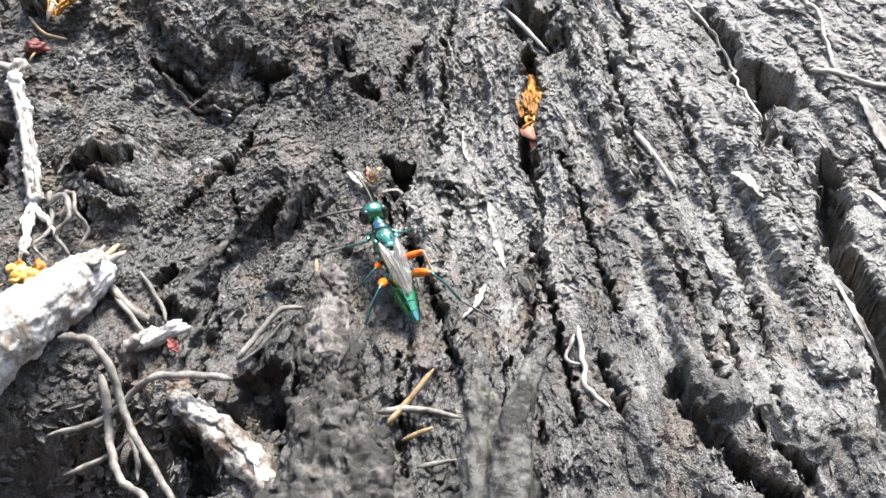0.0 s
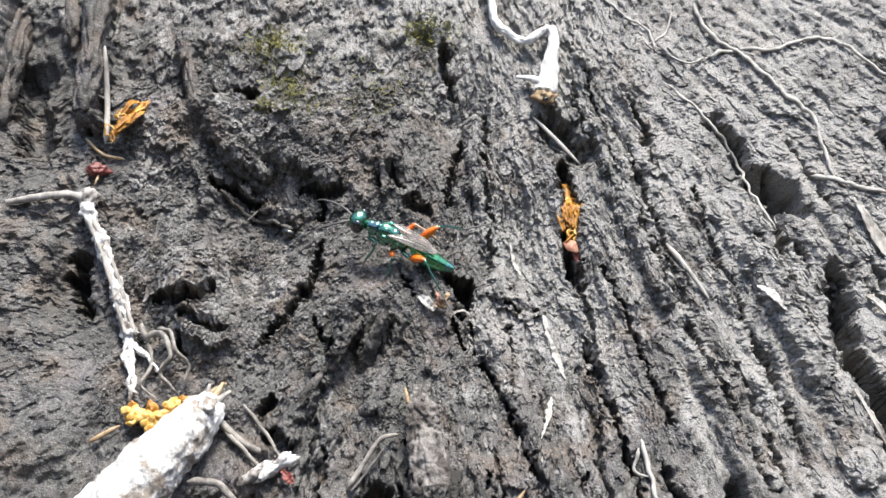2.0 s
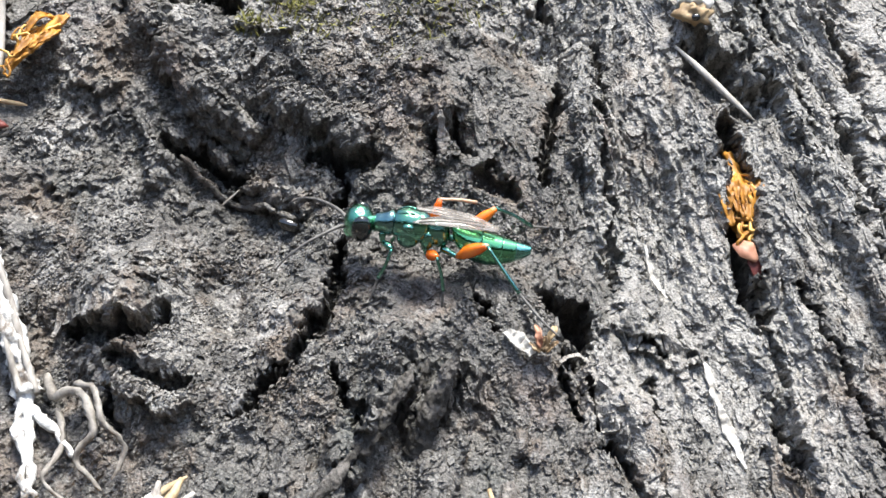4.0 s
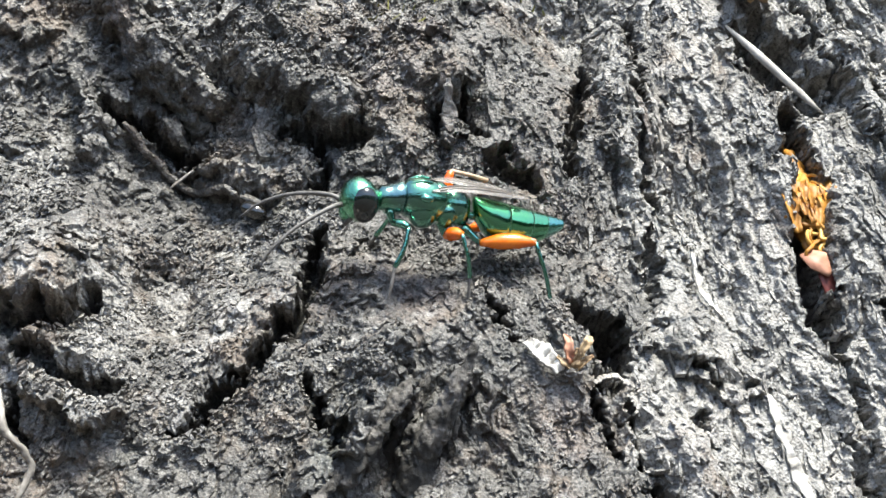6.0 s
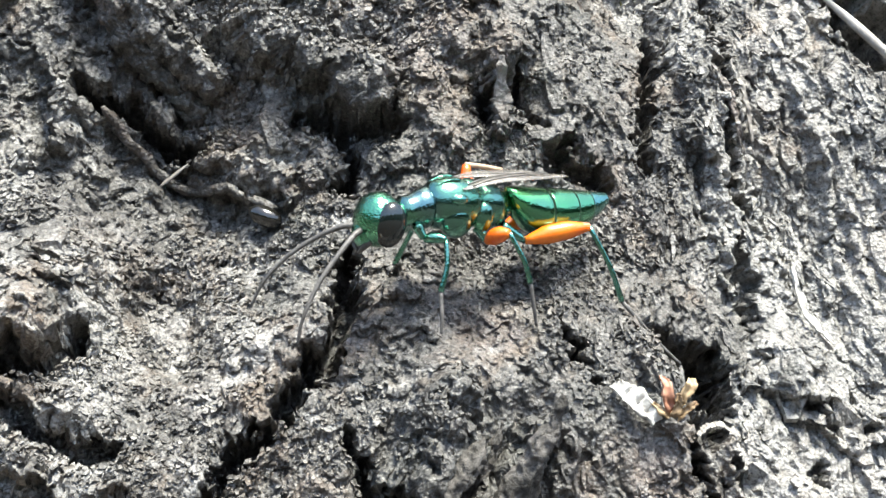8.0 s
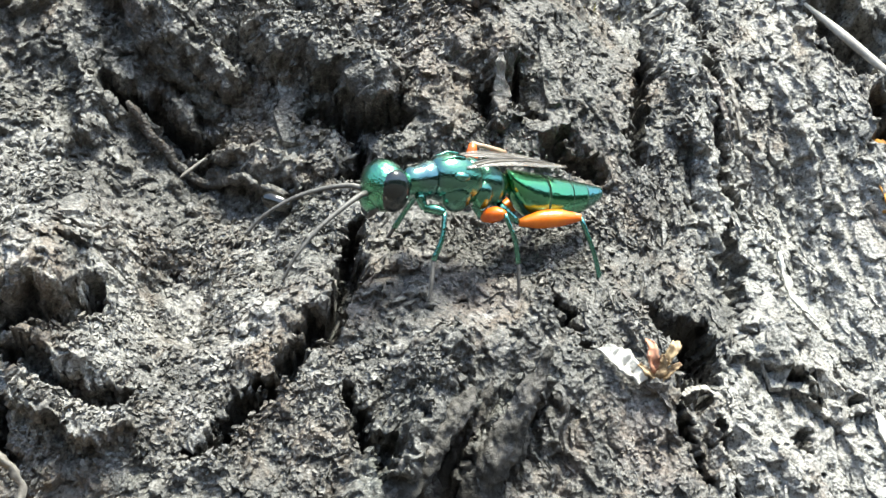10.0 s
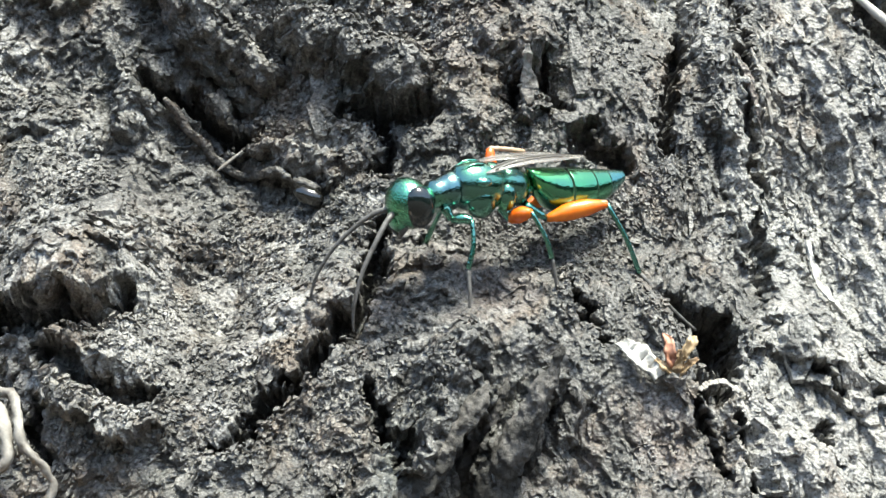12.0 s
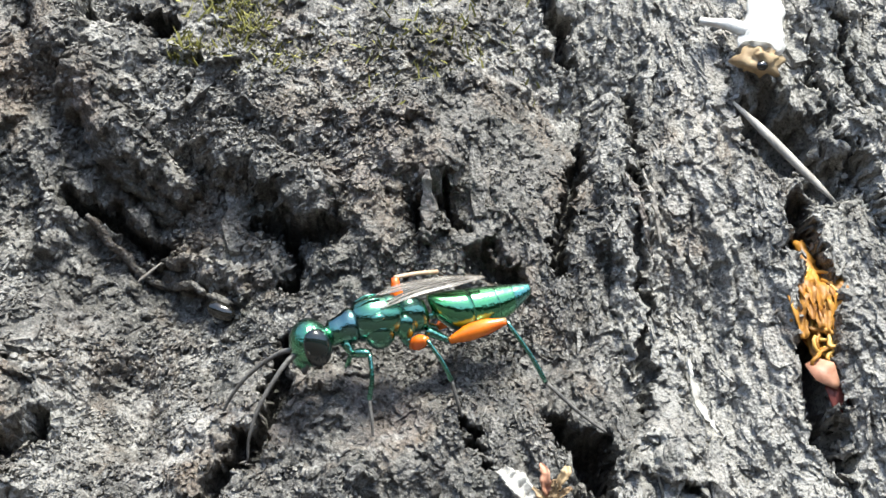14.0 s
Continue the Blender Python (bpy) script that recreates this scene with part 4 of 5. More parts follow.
flat_bit("bark_curl", "small curled strip of bark beside a hole", "bark strip", (4.4, -2.2, 5.4, -1.2, 6.8, -0.9, 7.6, -1.8), (0.4, 0.5, 0.5, 0.3), PALE_WOOD, 0.8, 0.2, 0.1)


flat_bit("wood_sliver", "pale weathered sliver standing in a dark hollow", "wood sliver", (-9.3, 30.2, -9.0, 27.4, -8.8, 24.8), (0.3, 1.3, 1.6, 0.6), SPIKE_TIP, 0.0, 0.6, 0.1, BITS, 0.9)
flat_bit("wood_sliver", "tan fibrous strip peeling off the bark plate", "wood sliver", (9.6, 32.4, 11, 29, 12.4, 24.6), (0.3, 0.7, 0.2), WOOD_DARK, 0.0, 0.3, 0.1, BITS, 0.5)
flat_bit("wood_sliver", "tan fibrous strip peeling off the bark plate", "wood sliver", (11.2, 33, 12.4, 29.6, 13, 26.2), (0.2, 0.5, 0.2), PALE_WOOD, 0.0, 0.3, 0.1, BITS, 0.5)
for line, r, high in (
    ((-54, -3.4, -52.3, -6.3, -48.3, -7.4, -46.6, -11.6, -48.6, -14.3, -45.3, -17.4), 0.62, (1, 2, 3, 3, 2, 1)),
    ((-49.6, -5.8, -46.8, -7.2, -45.4, -11, -43.2, -13.1, -44.6, -16.4), 0.5, (2, 3, 3, 2, 1)),
    ((-51.5, -8, -50.4, -12.5, -51.6, -16.6, -48.8, -19.4), 0.42, (1, 1, 1, 1)),
):
    rooty("rootlet", "pale twisted rootlet frayed from a dead twig", "rootlet", line, r * 0.9, ROOT, 0.4, ROOTS, 0.55, 0.5, high, 0.8)


def wood_shard(base, tip, wide, rise, seed):
    """A torn ridge of bark that ends in a raised point."""
    h = surface(*base)
    a, b = Vector((0, 0, -0.6)), Vector((tip[0] - base[0], tip[1] - base[1], surface(*tip) + rise - h))
    mid = a.lerp(b, 0.55) + Vector((0.2, 0, 0.25 * rise))
    s = spline([a, mid, b], 12)
    r = [wide * (1 - 0.92 * (k / (len(s) - 1)) ** 1.5) for k in range(len(s))]
    ob = part("bark_shard", craggy(craggy(tube(bmesh.new(), s, r, 14, 0.3, seed, 0.8), 0.3 * wide, 1.6, seed, 0.5), 0.14, 0.5, seed + 4, 0.5), SPIKE, None)
    ob.matrix_basis = bark_pose(*base, h)
    return tagged(ob, "torn grey ridge of bark ending in a point", "bark shard", "torn bark ridges")


for n, (base, tip, wide, rise) in enumerate((((-18, -13, ), (-12.2, -4.8), 1.4, 2.4), ((-12, -12), (-7.0, -2.6), 1.5, 2.8), ((-13.6, -9), (-10.4, -2.4), 0.9, 2.2), ((-8.6, -9), (-8.6, -3.4), 0.8, 2.0), ((-23, -20), (-17.4, -12), 1.1, 1.6))):
    wood_shard(base, tip, wide, rise, n + 2)


# ---- petal, husk, pebble ----
def fallen_petal():
    ob = flat_bit("fallen_petal", "small white fallen petal lying on bark", "petal", (-1.8, 1.5, -0.4, 0.2, 1.2, -1.4), (0.9, 2.0, 1.0), WHITE_CRUST, 0.5, 0.15, 0.6, rag=0.25)
    return ob


fallen_petal()


def seed_husk():
    h = top(2.4, -0.8) + 0.3
    husk = empty("seed_husk", bark_pose(2.4, -0.9, h), "forked dry brown seed husk caught in the bark", "seed husk")
    for k, (pts, w, mat, lab) in enumerate((
        (((0, 0, 0), (-0.5, 1.0, 0.9), (-0.6, 1.9, 1.3), (-0.9, 2.6, 1.1)), (0.5, 0.9, 0.7, 0.2), PINKISH, "pinkish brown lobe"),
        (((0.3, 0, 0), (0.6, 0.9, 1.1), (1.1, 1.6, 1.6), (1.2, 2.3, 1.4)), (0.4, 0.7, 0.8, 0.3), STRAW, "tan lobe"),
        (((0, -0.3, 0), (0.2, 0.5, 1.0), (0.1, 1.2, 1.6)), (0.5, 0.7, 0.3), HUSK, ""),
        (((0.4, -0.2, 0), (1.0, 0.2, 0.8), (1.7, 0.7, 1.0)), (0.5, 0.7, 0.25), HUSK, ""),
        (((-0.2, -0.2, 0), (-0.9, 0.1, 0.5), (-1.5, 0.7, 0.5)), (0.4, 0.6, 0.2), STRAW, "tan lobe"),
    )):
        s = spline(pts, 5)
        wide = [a * (1 + 0.5 * noise.noise(Vector((n * 0.9, k * 5.1, 0)))) for n, a in enumerate(np.interp(np.linspace(0, 1, len(s)), np.linspace(0, 1, len(w)), w))]
        part("lobe", craggy(blade(bmesh.new(), s, wide, 0.22, 0.8), 0.16, 0.5, k), mat, husk, lab)
    part("base", craggy(ball(bmesh.new(), (0.1, -0.4, 0), (1.1, 0.8, 0.6), None, 10, 0.3), 0.25, 0.6, 3), WOOD_DARK, husk, "dark stub at the foot")


seed_husk()


def shiny_seed():
    h = top(-27.8, 19)
    thing = empty("seed", bark_pose(-27.8, 19, h + 0.3, -24), "glossy dark seed with a pale cap wedged in bark", "seed")
    part("shell", ball(bmesh.new(), (0.2, -0.3, 0.2), (1.5, 0.9, 0.8), None, 12, 0.06), SEED, thing)
    part("cap", ball(bmesh.new(), (-0.3, 0.6, 0.3), (1.4, 0.4, 0.4), None, 12, 0.5), WOOD_DARK, thing, "dull brown cap")


shiny_seed()


# ---- dried flowers ----
def dried_flower(name, label, u, v, turn, size, tip=True, group="dried orange flowers", count=9, seed=1, lift=0.4):
    rng = random.Random(seed)
    thing = empty(name, bark_pose(u, v, top(u, v, 2) + lift, turn), label, "flower", group)
    core = bmesh.new()
    s = spline([(0, 7.2 * size, 0.3), (0.3 * size, 3.5 * size, 0.9), (-0.3 * size, 0, 1.2), (0, -4.5 * size, 0.6)], 6)
    tube(core, s, [size * r for r in np.interp(np.linspace(0, 1, len(s)), (0, 0.25, 0.6, 1), (0.4, 0.8, 1.1, 0.5))], 10, 0.6, seed, 0.8)
    core = craggy(core, 0.4 * size, 0.9, seed, 0.5)
    part("calyx", core, AMBER, thing)
    for k in range(count):
        y0 = rng.uniform(-4.5, 3.5) * size
        a, b = rng.uniform(-1.7, 1.7) * size, rng.uniform(-1.9, 1.9) * size
        pts = [(a * 0.5, y0 + 2.2 * size, 1.3), (a * 1.25, y0 + 0.7 * size, 2.0), (b, y0 - 1.0 * size, 2.3), (b * 0.5, y0 - 2.0 * size, 1.6), (b * 0.1 + 0.4, y0 - 1.1 * size, 1.9)]
        s = [p + Vector((noise.noise(p * 0.9 + Vector((k, 0, 0))), noise.noise(p * 0.9 + Vector((0, k, 0))), 0.5 * noise.noise(p + Vector((0, 0, k))))) * size for p in spline(pts, 6)]
        part("stamen", tube(bmesh.new(), s, [0.2 * size, 0.15 * size], 6, 0.4, k), YELLOW if k % 2 else AMBER, thing)
    for k in range(6):
        a, e = rng.uniform(-1.5, 1.5) * size, rng.uniform(-2.5, 1.5) * size
        s = spline([(a, 4 * size + e, 0.7), (a * 1.5, 2 * size + e, 2.3), (a * 1.2, -1.5 * size + e, 1.7 + 0.2 * k)], 4)
        part("petal", craggy(blade(bmesh.new(), s, list(np.interp(np.linspace(0, 1, len(s)), (0, 0.5, 1), (0.4 * size, 1.6 * size, 0.5 * size))), 0.12, 0.7), 0.35, 0.9, seed + k), AMBER, thing, "shrivelled translucent amber petal")
    if tip:
        s = spline([(-1.2, -5.2 * size, 1.7), (-0.3, -6.4 * size, 2.3), (0.9, -7.4 * size, 1.7)], 4)
        part("sepal", blade(bmesh.new(), s, list(np.interp(np.linspace(0, 1, len(s)), (0, 0.5, 1), (1.2, 2.5, 0.6))), 0.2, 0.2), PINKISH, thing, "dull pink sepal")
        s = spline([(0.3, -7.0 * size, 1.4), (0.9, -8.3 * size, 0.9), (1.4, -9.4 * size, 0.2)], 4)
        part("sepal", blade(bmesh.new(), s, list(np.interp(np.linspace(0, 1, len(s)), (0, 0.6, 1), (1.3, 1.7, 0.4))), 0.2, 0.5), BERRY, thing, "dark red hanging sepal")
    return thing


dried_flower("dried_flower", "shrivelled orange flower caught in a bark furrow", 26.9, 20.0, 4, 1.08, True, count=12, seed=3, lift=-2.6)
dried_flower("dried_flower", "crumpled orange flower hanging beside a dry stem", -60.5, 39.8, -38, 0.9, False, count=9, seed=5)


def flower_heap():
    """Three crumpled yellow flowers on the end of the white branch."""
    rng = random.Random(8)
    for u, v, s in ((-52.4, -22.6, 1.5), (-49, -23.4, 1.9), (-45.2, -20.8, 1.7)):
        thing = empty("dried_flower", bark_pose(u, v, top(u, v, 2) + 1.6, rng.uniform(0, 360)), "crumpled yellow flower beside a white branch", "flower", "crumpled yellow flowers")
        part("core", ball(bmesh.new(), (0, 0, 0), (s * 1.15, s * 0.9, s * 0.8), None, 16, 0.5, u), YELLOW, thing)
        for k in range(4):
            a = k * 1.6 + rng.uniform(-0.4, 0.4)
            c, d = math.cos(a) * s, math.sin(a) * s
            part("petal", ball(bmesh.new(), (c * 0.9, d * 0.8, rng.uniform(0, 0.7)), (s * 0.75, s * 0.55, s * 0.35), Euler((rng.uniform(-0.8, 0.8), rng.uniform(-0.8, 0.8), a)).to_matrix().to_4x4(), 10, 0.7, k + u), YELLOW if k % 4 else AMBER, thing)


flower_heap()
rooty("dry_stem", "short pale hollow stem standing on the bark", "stem", (-64.3, 35, -64.5, 43, -65.2, 54), 0.6, PALE_WOOD, 1.6, "", 0.08, 0.95, None, 0.12)
rooty("dry_stem", "thin pale stem lying below an orange flower", "stem", (-68.5, 36.5, -65, 33.5, -60.8, 33), 0.35, STRAW, 0.8, "", 0.1, 0.9, None, 0.12)


def berry():
    thing = empty("berry", bark_pose(-65.4, 29.8, top(-65.4, 29.8) + 0.9), "wrinkled dark red berry on the bark", "berry")
    part("fruit", ball(bmesh.new(), (0, 0, 0), (2.0, 1.3, 1.1), None, 14, 0.7, 2), BERRY, thing)
    part("stalk", tube(bmesh.new(), [(0.2, -1.2, 0), (0.0, -2.6, 0.4), (-0.3, -3.6, 0.3)], [0.3, 0.2], 6), STRAW, thing)


berry()


def red_leaf_bit():
    return flat_bit("leaf_scrap", "small red scrap of a dead leaf", "leaf scrap", (-25.3, -32.4, -24.2, -33.8, -23.3, -35), (0.8, 2.0, 0.9), BERRY, 1.2, 0.2, 0.4)


red_leaf_bit()


# ---- pale twig with a frayed foot ----
def pale_twig():
    line = (-66, 20.7, -64.4, 16.4, -62.4, 12.7, -59, 4.7, -56.8, -1.5, -55, -6.2)
    pts, m = lie(line, 2.0)
    thing = empty("pale_twig", m, "pale crusted dead twig with a frayed foot", "twig")
    s = spline(pts, 8)
    n = len(s)
    part("stem", craggy(tube(bmesh.new(), s, [1.25 + 0.25 * math.sin(k * 0.5) for k in range(n)], 14, 0.4, 3), 0.5, 1.3, 8), BLOTCHED, thing)
    for off, seed in ((0.9, 5), (-0.8, 6)):
        q = [p + Vector((off * (0.6 + 0.6 * k / n), 0, 0.9)) for k, p in enumerate(s[6:])]
        part("strip", tube(bmesh.new(), q, [0.55, 0.4], 7, 0.5, seed), PALE_WOOD, thing, "loose strip of crust")
    part("knot", ball(bmesh.new(), (0.2, 1.5, 0.0), (1.5, 1.8, 1.1), None, 14, 0.8, 4), PALE_WOOD, thing)
    base = Vector((line[0], line[1], 0))
    h0 = top(line[0], line[1]) + 2.0
    for fibre in ((-56.4, -3, -54.2, -8.6, -51.6, -10.6, -49, -13.6), (-56.2, -4, -54.0, -11.4, -53.9, -16.6, -53.2, -20), (-55.6, -5, -54.2, -14, -52.2, -18.6), (-57, -3.4, -55.8, -8, -55.6, -12)):
        q = [Vector((u, v, top(u, v) + 1.3)) - Vector((line[0], line[1], h0)) for u, v in zip(fibre[0::2], fibre[1::2])]
        q = [p + Vector((noise.noise(p * 0.9), noise.noise(p * 0.9 + Vector((5, 0, 0))), 0)) * 0.9 for p in spline(q, 6)]
        part("fibre", tube(bmesh.new(), q, [0.8, 0.3], 8, 0.9, int(fibre[2] * 10)), BLOTCHED, thing)
    arm = [Vector((u, v, top(u, v) + 1.2)) - Vector((line[0], line[1], h0)) for u, v in ((-65.6, 21.6), (-70, 22.9), (-75.9, 22.5), (-82, 21.5))]
    part("side_twig", tube(bmesh.new(), spline(arm, 5), [0.9, 0.6], 8, 0.35, 9), PALE_WOOD, thing)


pale_twig()


# ---- white crusted branch at the foot ----
def white_branch():
    line = (-37.5, -20, -42.4, -27, -48, -34.6, -55, -43, -64, -52, -76, -63)
    pts, m = lie(line, 3.4)
    thing = empty("white_branch", m, "thick fallen branch with bright white crust", "branch")
    s = spline(pts, 9)
    part("stem", craggy(craggy(tube(bmesh.new(), s, list(np.interp(np.linspace(0, 1, len(s)), (0, 0.1, 0.4, 1), (2.0, 3.9, 5.4, 7.6))), 26, 0.12, 12), 0.8, 4.0, 5, 0.35), 0.3, 1.0, 6, 0.5), BRANCH_CRUST, thing)
    for k, (a, b) in enumerate(((0.12, 0.9), (0.3, -1.2), (0.45, 0.6), (0.6, -0.4), (0.75, 1.0))):
        p = s[int(a * (len(s) - 1))] + Vector((b * 2, b, 3.2 + a))
        part("crust_lump", ball(bmesh.new(), p, (1.7, 1.2, 0.7), None, 12, 0.9, k * 3), BRANCH_CRUST, thing)
    for k, (du, dv) in enumerate(((-1.4, 2.6), (1.0, 3.0), (2.4, 1.4))):
        q = spline([s[3] + Vector((du * 0.3, 0, 0.8)), s[1] + Vector((du * 0.7, dv * 0.5, 1)), s[0] + Vector((du, dv, 0.3))], 4)
        part("splinter", tube(bmesh.new(), q, [0.9, 0.3], 6, 0.4, k), STRAW if k == 1 else PALE_WOOD, thing, "frayed splinter")
    lump = empty("wood_chunk", bark_pose(-27.5, -32, top(-27.5, -32, 2) + 1.0, 32), "pale broken chunk of wood by the white branch", "wood chunk")
    part("block", ball(bmesh.new(), (0, 0, 0), (4.4, 1.5, 1.3), None, 22, 0.6, 21), BLOTCHED, lump)
    part("split_face", ball(bmesh.new(), (-3.4, 0.3, 0.2), (1.6, 1.2, 1.2), None, 10, 0.6, 22), PALE_WOOD, lump)


white_branch()


def old_root():
    line = (-22, -40.5, -20.3, -43.5, -14, -48, -6.5, -54.5, -2, -60)
    pts, m = lie(line, 1.2)
    thing = empty("dead_root", m, "flaking brown and white dead root at the trunk foot", "root")
    s = spline(pts, 8)
    part("core", craggy(tube(bmesh.new(), s, [1.5, 3.1], 22, 0.25, 31), 0.8, 1.7, 7, 0.6), FLAKING, thing)
    rng = random.Random(6)
    for k in range(9):
        a = rng.randint(2, len(s) - 7)
        side = rng.uniform(-1.2, 1.2)
        q = [p + Vector((side * 0.7, side * 0.7, 1.5 + 1.4 * n / len(s))) for n, p in list(enumerate(s))[a : a + 5]]
        part("crust_flake", craggy(craggy(blade(bmesh.new(), q, [0.5, 1.6, 2.0, 1.5, 0.4], 0.35, -0.25), 0.35, 1.1, k), 0.15, 0.5, k + 3), FLAKING if k % 3 else BLOTCHED, thing, "peeling pale crust")


old_root()


# ---- spikes of bark that stand out at the foot ----
def bark_spike():
    h0 = surface(-1.6, -20)
    at = Vector((-1.6, -20, h0))
    thing = empty("bark_spike", bark_pose(*at), "jagged grey spike of broken bark jutting out", "bark spike")
    s = spline([Vector(p) - at for p in ((-2.0, -16.9, 3.2), (-0.9, -21.8, 4.0), (-0.4, -26.5, 4.4), (0.8, -33.9, 5), (2.1, -41.2, 5.4), (4.2, -49.8, 6), (6.8, -60, 6.6), (8.5, -68, 5))], 9)
    radii = list(np.interp(np.linspace(0, 1, len(s)), np.linspace(0, 1, 8), (0.7, 2.5, 2.5, 3.3, 3.6, 6.4, 10.2, 12.5)))
    cut = len(s) // 2
    # the lower spike's shading is put into its darker wood
    bm = tube(bmesh.new(), s[cut - 4 :], radii[cut - 4 :], 40, 0.22, 41, 0.75)
    part("spike", craggy(craggy(bm, 1.9, 3.0, 3, 0.6), 0.7, 1.0, 8, 0.4), SPIKE, thing)
    bm = tube(bmesh.new(), [p + Vector((0, 0, 0.5)) for p in s[: cut + 3]], [1.06 * r for r in radii[:cut]] + [0.8 * radii[cut], 0.5 * radii[cut], 0.2 * radii[cut]], 30, 0.25, 43, 0.8)
    part("spike_tip", craggy(craggy(bm, 0.8, 2.4, 5, 0.3), 0.35, 0.8, 9, 0.25), SPIKE_TIP, thing, "pale crumbling tip")
    s = spline([(-1.7, -0.5, 3.6), (-2.0, 1.0, 4.0), (-2.3, 2.3, 3.6)], 4)
    part("splinter", tube(bmesh.new(), s, [0.5, 0.25], 6, 0.3, 2), STRAW, thing, "small tan splinter")


def bark_horn():
    h0 = surface(28.5, -55)
    at = Vector((28.5, -55, h0))
    thing = empty("bark_horn", bark_pose(*at), "grey horn-shaped stub of wood with two prongs", "wood stub")
    for pts, radii, amount in (
        (((35.1, -37.8, 15.8), (33.6, -40.1, 15.6), (32.3, -43.4, 15), (31, -48.5, 13.6), (30.7, -53.4, 12), (30.8, -60, 9), (30.8, -68, 6)), (0.5, 1.25, 1.5, 2.2, 2.8, 3.6, 4.4), 0.45),
        (((24.2, -41.1, 12.5), (24.8, -43.9, 12.2), (25.4, -48.4, 11), (26.2, -59, 8), (26.4, -68, 5)), (0.9, 1.5, 1.9, 2.6, 3.6), 0.8),
        (((27, -43.4, 11), (27.3, -46, 10.6), (27.5, -52, 9), (28, -62, 6)), (0.7, 1.3, 1.6, 2.4), 0.8),
    ):
        s = spline([Vector(p) - at for p in pts], 10)
        r = list(np.interp(np.linspace(0, 1, len(s)), np.linspace(0, 1, len(radii)), radii))
        bm = tube(bmesh.new(), s, r, 20, 0.1, int(pts[0][0] * 10))
        part("prong", craggy(bm, amount, 1.1, pts[0][0], 0.12), HORN, thing)


bark_spike()
bark_horn()


# ---- white dead twig above the hole ----
def white_twig():
    line = (22.6, 45.6, 23.7, 51, 24.6, 59, 23, 60.6, 19.2, 58.6, 15.6, 61, 12.8, 63.8, 12, 72)
    pts, m = lie(line, 1.8)
    thing = empty("white_twig", m, "bleached white twig with a broken woody end", "twig")
    s = spline(pts, 7)
    part("stem", craggy(tube(bmesh.new(), s, list(np.interp(np.linspace(0, 1, len(s)), (0, 0.06, 0.26, 0.4, 1), (1.9, 2.1, 1.05, 0.85, 0.8))), 14, 0.2, 51), 0.4, 1.2, 6, 0.5), BRIGHT, thing)
    part("broken_end", ball(bmesh.new(), (0, -0.7, 0.2), (2.1, 1.5, 1.4), None, 14, 0.6, 52), STRAW, thing, "brown torn end")
    part("pith", ball(bmesh.new(), (0, -1.9, 0.9), (0.6, 0.5, 0.5), None, 8, 0.2, 53), SEED, thing, "dark hollow pith")
    part("side_spur", tube(bmesh.new(), spline([(-0.6, 2.6, 0.3), (-3, 3.6, 0), (-5.6, 4.0, -0.2)], 4), [0.8, 0.35], 7, 0.3, 54), BRIGHT, thing)


white_twig()


# ---- moss and a leafy sprig ----
def moss_patch(u0, v0, spread, count, seed):
    rng = random.Random(seed)
    bm = bmesh.new()
    for k in range(count):
        u, v = rng.gauss(u0, spread), rng.gauss(v0, spread * 0.7)
        p = Vector((u - u0, v - v0, surface(u, v)))
        way = Vector((rng.uniform(-1, 1), rng.uniform(-0.6, 1.2), rng.uniform(0.4, 1.3))).normalized()
        side, ln = way.cross(Vector((rng.uniform(-1, 1), 0.3, 0.6))).normalized() * 0.12, rng.uniform(0.7, 2.0)
        a, b, c, d = (bm.verts.new(q) for q in (p - side, p + side, p + way * ln * 0.6 + side * 1.2, p + way * ln))
        bm.faces.new((a, b, c))
        bm.faces.new((a, c, d))
    ob = part("moss", bm, MOSS, flat=True)
    ob.matrix_basis = bark_pose(u0, v0, 0)
    tagged(ob, "thin yellow-green moss growing on the bark", "moss", "moss patches", "stuff")


for n, (u, v, spread, count) in enumerate(((-33.4, 43.5, 1.1, 90), (-28, 46.4, 1.0, 50), (-32, 58, 3.2, 420), (-1, 62, 2.6, 420), (-30, 50, 2.0, 160), (-10, 47, 5, 160), (-26, 45, 3, 110))):
    moss_patch(u, v, spread, count, n)


def leafy_sprig():
    thing = empty("leafy_sprig", bark_pose(108, 60, -22), "bright green leafy sprig growing behind the trunk edge", "plant")
    part("stem", tube(bmesh.new(), spline([(0, -25, -6), (1, 0, 2), (2, 26, 6)], 6), [0.8, 0.4], 7), LEAF, thing)
    rng = random.Random(3)
    for k in range(9):
        y, side = -18 + k * 5.2, 1 if k % 2 else -1
        s = spline([(1, y, 1), (1 + side * 5, y + 3, 5), (1 + side * 10, y + 4 + rng.uniform(-2, 3), 4)], 5)
        part("leaf", blade(bmesh.new(), s, list(np.interp(np.linspace(0, 1, len(s)), (0, 0.45, 1), (0.8, 6.5, 0.4))), 0.2, 0.25), LEAF, thing)


leafy_sprig()


# ---- the wasp: x to its head, z to its back, in millimetres ----
def limb(name, points, radii, mat, parent, hip=(0, 0, 0), label="", sides=8):
    s = spline([Vector(p) - Vector(hip) for p in points], 5)
    r = list(np.interp(np.linspace(0, 1, len(s)), np.linspace(0, 1, len(radii)), radii))
    return part(name, tube(bmesh.new(), s, r, sides), mat, parent, label)


